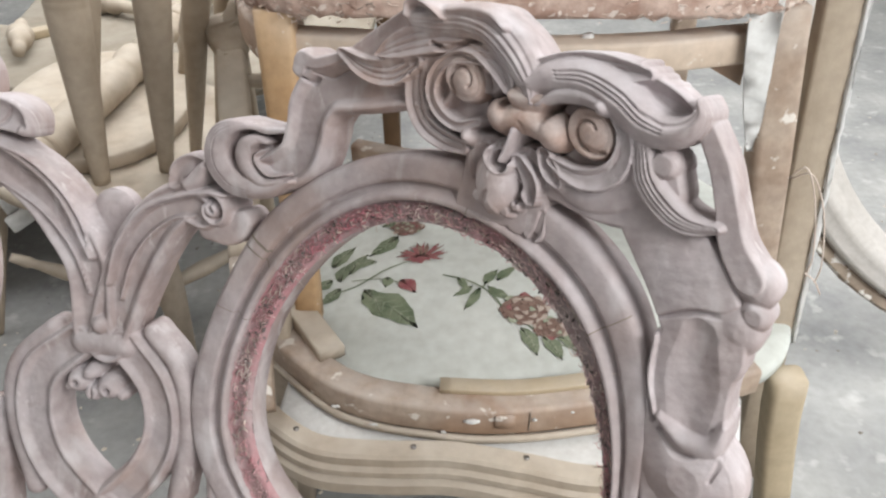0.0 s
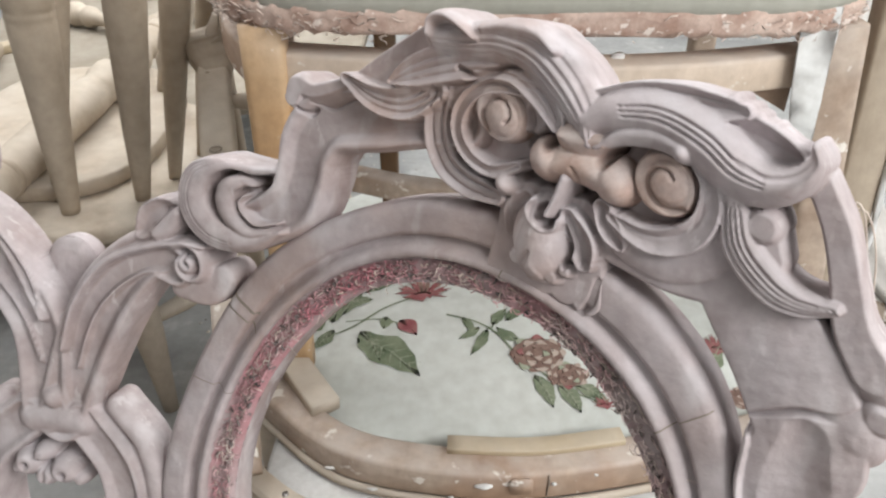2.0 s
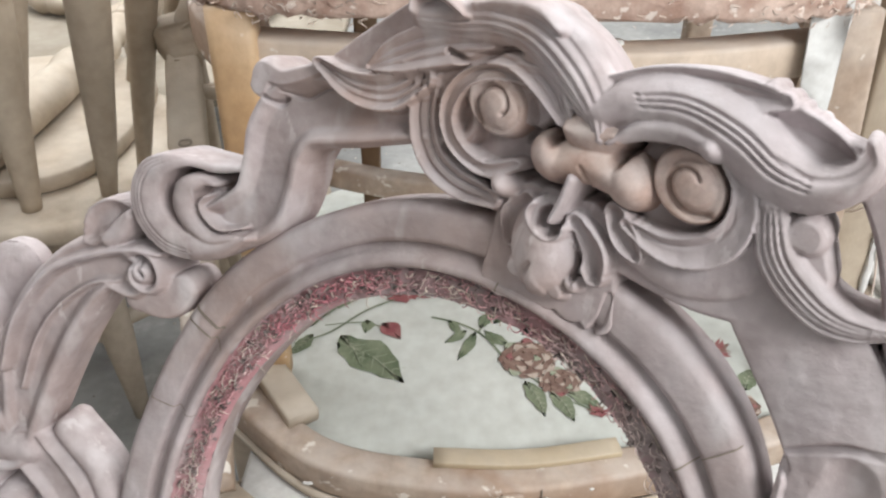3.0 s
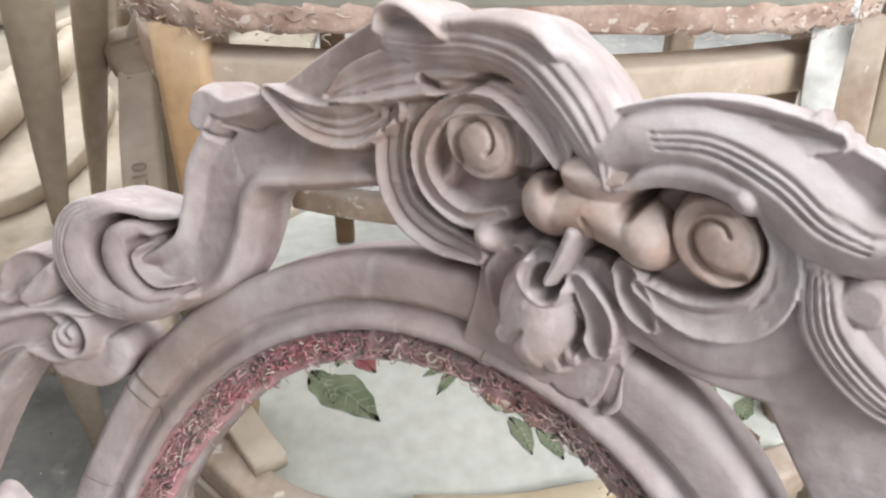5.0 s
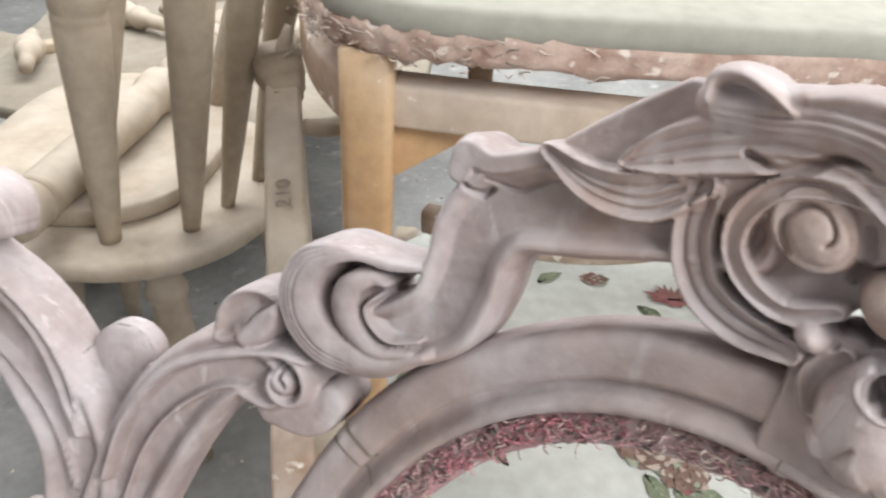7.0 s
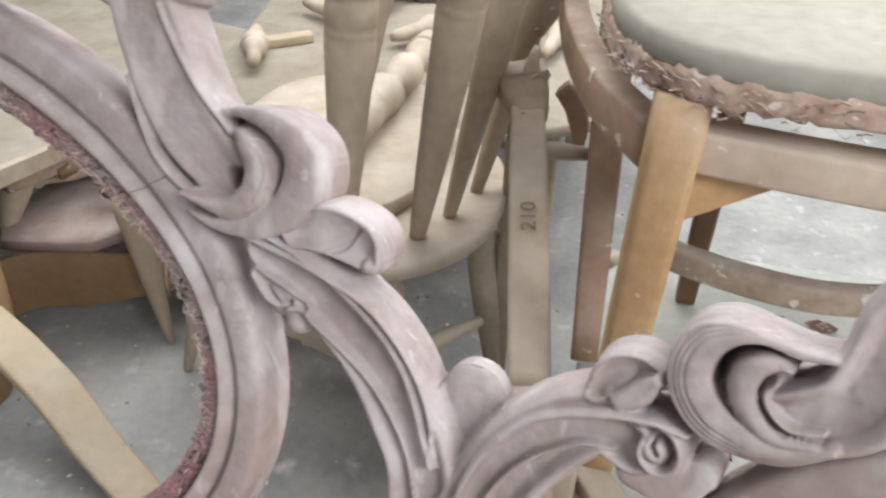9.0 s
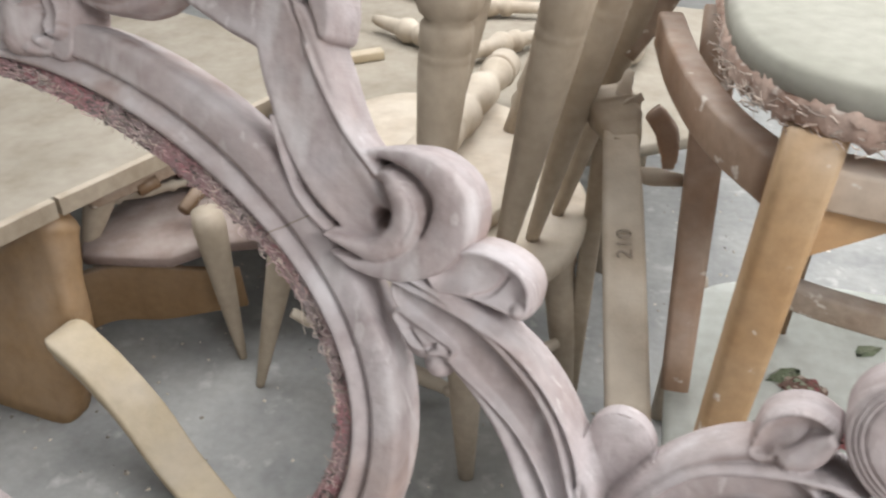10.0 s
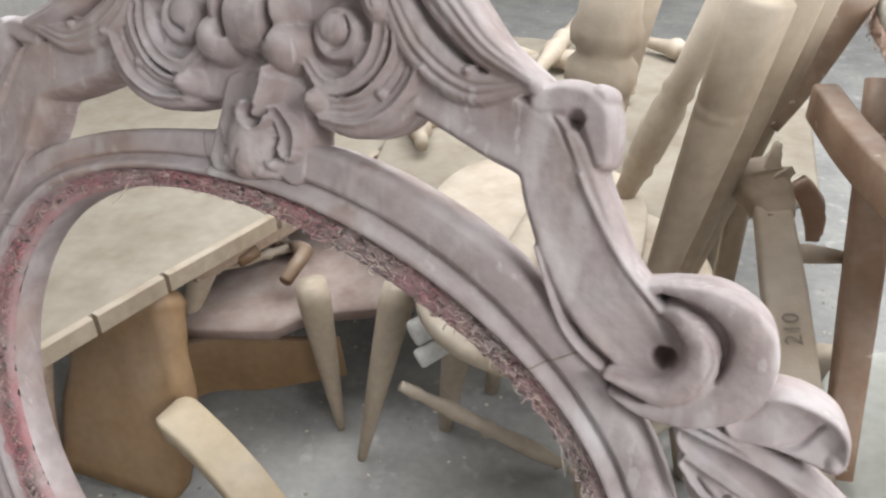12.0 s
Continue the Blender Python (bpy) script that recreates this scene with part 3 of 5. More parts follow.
# crest and shoulders of the end section
WAVE_TOP = [(0.318, 0.236, 0.012), (0.345, 0.24, 0.014), (0.375, 0.245, 0.015), (0.402, 0.242, 0.019), (0.425, 0.226, 0.02), (0.441, 0.206, 0.015), (0.447, 0.19, 0.008)]
WAVE_LOW = [(0.272, 0.194, 0.003), (0.296, 0.206, 0.012), (0.322, 0.217, 0.015), (0.355, 0.226, 0.014), (0.385, 0.226, 0.012), (0.408, 0.213, 0.012), (0.421, 0.195, 0.007)]
LEAF_FRONT = [(0.444, 0.204, 0.012), (0.469, 0.216, 0.016), (0.498, 0.22, 0.019), (0.526, 0.212, 0.021), (0.547, 0.199, 0.02), (0.567, 0.195, 0.015), (0.586, 0.203, 0.01), (0.596, 0.216, 0.007), (0.594, 0.226, 0.004)]
LEAF_BACK = [(0.452, 0.219, 0.01), (0.478, 0.228, 0.012), (0.507, 0.233, 0.0125), (0.532, 0.235, 0.0095), (0.549, 0.236, 0.005)]
SIDE_CURL = [(0.547, 0.178, 0.009), (0.553, 0.15, 0.013), (0.573, 0.131, 0.013), (0.592, 0.126, 0.009), (0.614, 0.13, 0.004)]
TAIL = [(0.318, 0.2, 0.009), (0.312, 0.168, 0.012), (0.319, 0.143, 0.013), (0.338, 0.131, 0.012), (0.366, 0.128, 0.008)]
SWAG = [(0.226, 0.188, 0.005), (0.254, 0.177, 0.012), (0.284, 0.179, 0.014), (0.314, 0.197, 0.01)]
SCROLL = [(0.335, 0.178, 0.024), (0.29, 0.17, 0.026), (0.245, 0.158, 0.028), (0.2, 0.146, 0.029), (0.179, 0.122, 0.029), (0.172, 0.095, 0.028), (0.158, 0.064, 0.026), (0.126, 0.042, 0.023), (0.1, 0.036, 0.018)]
CURL_RIM = [(0.148, 0.093, 0.003), (0.126, 0.0885, 0.0045), (0.101, 0.088, 0.006), (0.082, 0.0855, 0.0095), (0.066, 0.0745, 0.0135), (0.0585, 0.057, 0.0155), (0.062, 0.039, 0.0165), (0.077, 0.025, 0.0155), (0.102, 0.02, 0.011), (0.128, 0.024, 0.007), (0.155, 0.04, 0.003)]
CURL_IN = [(0.119, 0.0745, 0.003), (0.109, 0.0765, 0.006), (0.097, 0.069, 0.0095), (0.093, 0.054, 0.0105), (0.1, 0.0395, 0.009), (0.118, 0.03, 0.006), (0.144, 0.037, 0.003)]
CURL_HOOK = [(0.113, 0.064, 0.002), (0.108, 0.057, 0.0035), (0.112, 0.047, 0.004), (0.126, 0.0395, 0.003), (0.147, 0.045, 0.0015)]
RIM_A = [(0.418, 0.197, 0.004), (0.404, 0.213, 0.0075), (0.378, 0.213, 0.0065), (0.353, 0.205, 0.006), (0.338, 0.189, 0.0065), (0.334, 0.17, 0.0065), (0.344, 0.154, 0.0065), (0.364, 0.147, 0.006), (0.388, 0.157, 0.004)]
RIM_B = [(0.519, 0.2, 0.005), (0.531, 0.182, 0.0075), (0.5285, 0.159, 0.0095), (0.513, 0.142, 0.0105), (0.489, 0.135, 0.0095), (0.464, 0.142, 0.005)]
LIP_B = [(0.452, 0.189, 0.004), (0.47, 0.202, 0.0085), (0.494, 0.207, 0.0105), (0.513, 0.203, 0.009)]
end_crest = relief("end_crest", [
    band(SCROLL, p_cove(0.019, 0.5), 0.0, 110), ("disc", (0.088, 0.056, 0.034), p_flat(0.005, 0.3), 0.0),
    band(CURL_RIM, p_rise(0.031, 0.6, 0.35), 0.0, 90), lines(CURL_RIM[3:9], (-0.65, -0.42, -0.18), 0.001, 0.0018), band(CURL_IN, p_rise(0.029, 0.7, 0.3), 0.0, 60), band(CURL_HOOK, p_round(0.025), 0.0, 40),
    groove([(0.0765, 0.05, 0.0022), (0.0775, 0.063, 0.0036), (0.086, 0.0755, 0.004), (0.1, 0.083, 0.003), (0.113, 0.0835, 0.002)], 0.018),
    band([(0.168, 0.16, 0.011), (0.174, 0.1715, 0.0125), (0.19, 0.17, 0.009), (0.208, 0.176, 0.008), (0.23, 0.186, 0.006)], p_flat(0.021, 0.4)), groove([(0.172, 0.153, 0.002), (0.18, 0.149, 0.0035), (0.188, 0.154, 0.002)], 0.007), groove([(0.186, 0.16, 0.0016), (0.205, 0.158, 0.0022), (0.222, 0.168, 0.0022), (0.236, 0.172, 0.0014)], 0.0035),
    band([(0.24, 0.187, 0.013), (0.27, 0.209, 0.014), (0.304, 0.234, 0.013)], p_flat(0.012)),
    band([(0.285, 0.188, 0.02), (0.325, 0.205, 0.026), (0.361, 0.21, 0.024), (0.394, 0.2, 0.02)], p_flat(0.019)),
    band(SWAG, p_hollow(0.027, 0.2)), lines(SWAG, (-0.5, -0.1, 0.35), 0.0016, 0.003), ("disc", (0.302, 0.199, 0.009), p_flat(0.028, 0.5), 0.0),
    band(WAVE_LOW, p_hollow(0.031, 0.18)), lines(WAVE_LOW, (-0.45, 0.0, 0.45), 0.0013, 0.0026), groove([(0.336, 0.217, 0.003), (0.35, 0.2135, 0.004), (0.364, 0.219, 0.004), (0.378, 0.227, 0.0025), (0.395, 0.228, 0.0015)], 0.009),
    band(WAVE_TOP, p_soft(0.037, 0.35)), lines(WAVE_TOP, (-0.72, -0.45, -0.15), 0.0013, 0.0024), lines(WAVE_TOP[2:], (0.2, 0.55), 0.0014, 0.0024),
    band([(0.316, 0.238, 0.004), (0.319, 0.249, 0.0065), (0.331, 0.2535, 0.0075), (0.345, 0.249, 0.006), (0.357, 0.242, 0.003)], p_round(0.045)), band([(0.362, 0.25, 0.006), (0.384, 0.255, 0.0085), (0.405, 0.255, 0.008), (0.42, 0.246, 0.005)], p_soft(0.041, 0.4)),
    ("disc", (0.37, 0.184, 0.036), p_flat(0.006, 0.1), 0.0),
    band(RIM_A, p_hollow(0.027, 0.15)), lines(RIM_A[1:8], (-0.4,), 0.0011, 0.002), groove([(0.395, 0.2, 0.003), (0.3965, 0.188, 0.004), (0.39, 0.172, 0.003)], 0.006),
    band(TAIL, p_hollow(0.022, 0.2)), lines(TAIL, (-0.4, 0.3), 0.0015, 0.003),
    ("disc", (0.498, 0.169, 0.037), p_flat(0.006, 0.1), 0.0),
    band(RIM_B, p_hollow(0.027, 0.15)), lines(RIM_B[1:], (-0.35,), 0.0012, 0.002),
    band([(0.455, 0.136, 0.008), (0.47, 0.124, 0.011), (0.495, 0.118, 0.012), (0.525, 0.129, 0.013), (0.541, 0.153, 0.013), (0.541, 0.178, 0.011)], p_soft(0.018)),
    band(LIP_B, p_soft(0.036, 0.35)), dome(0.5125, 0.2015, 0.0105, 0.041), lines(LIP_B, (0.5,), 0.0012, 0.003),
    band(LEAF_BACK, p_hollow(0.026, 0.2)), lines(LEAF_BACK, (0.0, 0.45), 0.0011, 0.002), ("disc", (0.549, 0.2375, 0.0055), p_flat(0.022, 0.5), 0.0), ("disc", (0.541, 0.2425, 0.0045), p_flat(0.021, 0.5), 0.0),
    band([(0.53, 0.228, 0.009), (0.553, 0.227, 0.009), (0.572, 0.222, 0.007), (0.584, 0.216, 0.004)], p_tilt(0.021)), ("disc", (0.556, 0.2345, 0.004), p_flat(0.017, 0.5), 0.0), ("disc", (0.566, 0.23, 0.004), p_flat(0.016, 0.5), 0.0), groove([(0.552, 0.214, 0.003), (0.565, 0.213, 0.005), (0.578, 0.215, 0.003)], 0.011),
    band([(0.53, 0.185, 0.022), (0.552, 0.165, 0.024), (0.565, 0.145, 0.018)], p_flat(0.015)),
    band([(0.545, 0.215, 0.012), (0.566, 0.213, 0.014), (0.585, 0.213, 0.011)], p_flat(0.012)), band(LEAF_FRONT, p_soft(0.038, 0.42), 0.0, 90), lines(LEAF_FRONT[1:6], (-0.1, 0.1, 0.3), 0.0012, 0.0034), lines(LEAF_FRONT[4:], (0.4,), 0.0014, 0.003),
    shield(0.41, 0.135), groove([(0.452, 0.09, 0.0025), (0.446, 0.07, 0.0035), (0.432, 0.052, 0.002)], 0.007),
    hanging_flower(0.415, 0.129),
    ("disc", (0.377, 0.141, 0.011), p_round(0.034), 0.0), band([(0.456, 0.146, 0.008), (0.463, 0.133, 0.0105), (0.47, 0.124, 0.005)], p_hollow(0.026)), ("disc", (0.476, 0.131, 0.006), p_flat(0.023, 0.5), 0.0),
    band([(0.455, 0.122, 0.018), (0.5, 0.117, 0.02), (0.54, 0.124, 0.024)], p_flat(0.012)),
    band([(0.53, 0.138, 0.022), (0.563, 0.108, 0.036), (0.587, 0.076, 0.04), (0.602, 0.046, 0.04), (0.607, 0.025, 0.036)], p_soft(0.014, 0.25)),
    band([(0.606, 0.03, 0.036), (0.597, -0.01, 0.036), (0.594, -0.07, 0.038)], p_soft(0.014, 0.25)), groove([(0.604, 0.035, 0.016), (0.6, -0.01, 0.024), (0.598, -0.06, 0.016)], 0.006), groove([(0.566, 0.036, 0.002), (0.596, 0.052, 0.0035), (0.627, 0.061, 0.003), (0.648, 0.088, 0.002)], 0.006), groove([(0.566, 0.02, 0.003), (0.561, -0.02, 0.004), (0.568, -0.06, 0.003)], 0.006),
    band(SIDE_CURL, p_soft(0.028)), lines(SIDE_CURL, (-0.55, -0.25, 0.05, 0.35), 0.0013, 0.0032), ("disc", (0.566, 0.168, 0.0135), p_flat(0.025, 0.35), 0.0),
    band([(0.596, 0.204, 0.01), (0.609, 0.178, 0.011), (0.617, 0.148, 0.0115), (0.624, 0.118, 0.014), (0.638, 0.096, 0.016)], p_flat(0.014)),
    dome(0.644, 0.09, 0.019, 0.012), ("disc", (0.645, 0.066, 0.014), p_flat(0.012, 0.5), 0.0), dome(0.63, 0.05, 0.024, 0.014),
    ("disc", (0.6, -0.1, 0.05), p_flat(0.02, 0.7), 0.0), groove([(0.575, -0.065, 0.003), (0.592, -0.078, 0.004), (0.612, -0.07, 0.003)], 0.008), groove([(0.622, -0.045, 0.002), (0.629, -0.068, 0.003), (0.622, -0.09, 0.002)], 0.004), band([(0.575, -0.052, 0.006), (0.598, -0.066, 0.011), (0.622, -0.058, 0.009), (0.631, -0.036, 0.004)], p_soft(0.02, 0.4)), band([(0.566, 0.02, 0.003), (0.5625, -0.02, 0.004), (0.569, -0.052, 0.003)], p_round(0.017)),
    band([(0.6, -0.1, 0.046), (0.602, -0.2, 0.045), (0.585, -0.4, 0.04), (0.575, -0.6, 0.035)], p_soft(0.012)),
], CARVED, settee, res=0.001)


def volute_eye(u, v, r, start):
    """A flat scroll eye: a raised disc on a larger one, with the spiral cut that winds out of it."""
    c, d = math.cos(radians(start)), math.sin(radians(start))
    spiral = []
    for k in range(8):
        a = radians(start + 38 * k)
        q = r * (0.25 + 0.075 * k)
        spiral.append((u + 0.12 * r * c + q * math.cos(a), v + 0.12 * r * d + q * math.sin(a), 0.0011 + 0.00028 * k))
    relief("volute_eye", [("disc", (u, v, r), p_flat(0.025, 0.16), 0.0), ("disc", (u + 0.16 * r * c, v + 0.16 * r * d, 0.62 * r), p_soft(0.03, 0.12, 0.12), 0.0), groove(spiral, 0.0055)], WARM, settee, "bare reddish wood eye of a scroll", res=0.001)


volute_eye(0.371, 0.192, 0.0235, -40)
volute_eye(0.5, 0.176, 0.0245, 40)
relief("crest_knob", [
    ("disc", (0.412, 0.168, 0.0185), p_round(0.038), 0.0), ("disc", (0.463, 0.167, 0.0195), p_round(0.038), 0.0),
    band([(0.424, 0.19, 0.009), (0.438, 0.189, 0.017), (0.456, 0.193, 0.009)], p_soft(0.036, 0.5, 0.2)), band([(0.414, 0.165, 0.012), (0.438, 0.172, 0.017), (0.461, 0.165, 0.012)], p_soft(0.036, 0.5, 0.2)),
    groove([(0.4195, 0.2, 0.002), (0.4195, 0.189, 0.004), (0.4145, 0.18, 0.0046)], 0.026), groove([(0.469, 0.192, 0.002), (0.462, 0.186, 0.0045), (0.4565, 0.178, 0.0046)], 0.026), groove([(0.436, 0.17, 0.0012), (0.44, 0.163, 0.002), (0.436, 0.156, 0.0012)], 0.004),
], WARM, settee, "bare reddish wood where the carving is worn", res=0.001)

# lyre splat between the two ovals
splat = relief("lyre_splat", [
    band([(-0.115, -0.2, 0.028), (-0.078, -0.108, 0.033), (-0.043, -0.05, 0.032), (-0.002, -0.014, 0.026), (0.028, -0.02, 0.022)], p_cove(0.02)),
    band([(-0.1, -0.12, 0.005), (-0.082, -0.07, 0.0055), (-0.046, -0.026, 0.0055), (0.0, -0.004, 0.006), (0.04, 0.006, 0.005), (0.066, 0.006, 0.003)], p_round(0.028)), band([(-0.088, -0.14, 0.003), (-0.068, -0.09, 0.0035), (-0.042, -0.056, 0.0035), (-0.008, -0.032, 0.0035), (0.018, -0.026, 0.002)], p_round(0.021)),
    volute(0.046, -0.014, 0.0215, 130, -1, 330, 0.006, 0.027, 0.62), band([(-0.004, 0.01, 0.008), (0.006, 0.026, 0.013), (0.022, 0.036, 0.012), (0.036, 0.036, 0.008)], p_hollow(0.022, 0.35)), band([(0.014, 0.01, 0.006), (0.027, 0.02, 0.010), (0.038, 0.034, 0.006)], p_soft(0.027)), groove([(0.008, 0.016, 0.0015), (0.018, 0.024, 0.002), (0.024, 0.036, 0.0015)], 0.005), band([(0.03, -0.042, 0.012), (0.058, -0.038, 0.017), (0.078, -0.022, 0.012)], p_soft(0.014)),
    ("disc", (-0.1, -0.036, 0.026), p_flat(0.008, 0.5), -0.012), band([(-0.1, -0.05, 0.02), (-0.105, -0.1, 0.02), (-0.115, -0.18, 0.02)], p_flat(0.006), -0.01),
    band([(-0.13, -0.19, 0.028), (-0.128, -0.108, 0.031), (-0.151, -0.056, 0.031), (-0.18, -0.015, 0.03), (-0.228, 0.025, 0.027), (-0.276, 0.05, 0.018)], p_cove(0.02)),
    band([(-0.12, -0.09, 0.006), (-0.15, -0.02, 0.006), (-0.19, 0.02, 0.006), (-0.24, 0.05, 0.006), (-0.285, 0.065, 0.004)], p_round(0.026)),
    band([(-0.248, 0.072, 0.016), (-0.225, 0.077, 0.021), (-0.2, 0.072, 0.02), (-0.19, 0.062, 0.012)], p_hollow(0.025, 0.3, 0.14)), dome(-0.188, 0.056, 0.009, 0.027), groove([(-0.225, 0.06, 0.0015), (-0.21, 0.066, 0.0025), (-0.198, 0.082, 0.0015)], 0.005), band([(-0.29, 0.058, 0.003), (-0.24, 0.046, 0.004), (-0.19, 0.028, 0.004), (-0.152, -0.004, 0.0035), (-0.127, -0.045, 0.0025), (-0.12, -0.09, 0.001)], p_round(0.028)), band([(-0.235, 0.004, 0.003), (-0.2, -0.018, 0.004), (-0.168, -0.045, 0.0035), (-0.142, -0.085, 0.0025), (-0.128, -0.14, 0.001)], p_round(0.023)), band([(-0.282, 0.03, 0.006), (-0.262, 0.018, 0.011), (-0.238, 0.012, 0.006)], p_hollow(0.024)), dome(-0.262, 0.015, 0.02, 0.02), dome(-0.248, -0.004, 0.013, 0.018), groove([(-0.272, 0.02, 0.002), (-0.258, 0.008, 0.003), (-0.25, 0.014, 0.002)], 0.006),
    band([(-0.152, -0.2, 0.024), (-0.205, -0.244, 0.028), (-0.22, -0.307, 0.029), (-0.205, -0.37, 0.03), (-0.16, -0.43, 0.03)], p_cove(0.018)),
    band([(-0.092, -0.2, 0.023), (-0.057, -0.253, 0.024), (-0.055, -0.314, 0.024), (-0.085, -0.374, 0.025), (-0.14, -0.43, 0.026)], p_cove(0.018)),
    band([(-0.06, -0.185, 0.012), (-0.027, -0.233, 0.013), (-0.022, -0.308, 0.014), (-0.046, -0.41, 0.014)], p_round(0.016), -0.004),
    band([(-0.19, -0.19, 0.012), (-0.243, -0.24, 0.013), (-0.255, -0.31, 0.014), (-0.24, -0.41, 0.014)], p_round(0.016), -0.004),
    band([(-0.145, -0.2, 0.02), (-0.118, -0.198, 0.022), (-0.095, -0.2, 0.02)], p_round(0.024)), dome(-0.118, -0.175, 0.014, 0.03),
    band([(-0.145, -0.43, 0.03), (-0.145, -0.5, 0.03), (-0.145, -0.6, 0.03)], p_flat(0.014)),
], CARVED, settee)

relief("carved_flower", [
    ("disc", (-0.139, -0.24, 0.011), p_flat(0.02, 0.6), 0.004), ("disc", (-0.159, -0.254, 0.017), p_flat(0.02, 0.5), 0.0), ("disc", (-0.12, -0.26, 0.017), p_flat(0.02, 0.5), 0.0), ("disc", (-0.141, -0.268, 0.013), p_flat(0.018, 0.5), 0.0), ("disc", (-0.172, -0.262, 0.008), p_flat(0.014, 0.5), 0.0), ("disc", (-0.104, -0.27, 0.008), p_flat(0.014, 0.5), 0.0),
    cut(-0.16, -0.255, 0.004, 0.012), cut(-0.119, -0.263, 0.004, 0.012), groove([(-0.141, -0.255, 0.0012), (-0.141, -0.268, 0.0016), (-0.143, -0.281, 0.0012)], 0.008),
], CARVED, settee, res=0.0012)

MID = -0.668


def both(e):
    """An element of the middle section and its mirror image."""
    kind, g, prof, z0 = e
    g2 = np.array(g, float).copy()
    if g2.ndim == 1:
        g2[0] = 2 * MID - g2[0]
    else:
        g2[:, 0] = 2 * MID - g2[:, 0]
    return [e, (kind, g2, prof, z0)]


def both_all(es):
    return [q for e in es for q in both(e)]


CURVE_LOW = [(-0.597, 0.243, 0.009), (-0.568, 0.246, 0.013), (-0.543, 0.263, 0.015), (-0.528, 0.295, 0.014), (-0.54, 0.336, 0.01)]
CURVE_UNDER = [(-0.6, 0.234, 0.006), (-0.572, 0.232, 0.009), (-0.543, 0.241, 0.009), (-0.52, 0.258, 0.006)]
CURVE_UP = [(-0.545, 0.34, 0.012), (-0.517, 0.3, 0.016), (-0.475, 0.276, 0.014), (-0.432, 0.283, 0.008)]
CURVE_TOP = [(-0.53, 0.37, 0.014), (-0.5, 0.338, 0.018), (-0.465, 0.305, 0.014), (-0.425, 0.284, 0.008)]
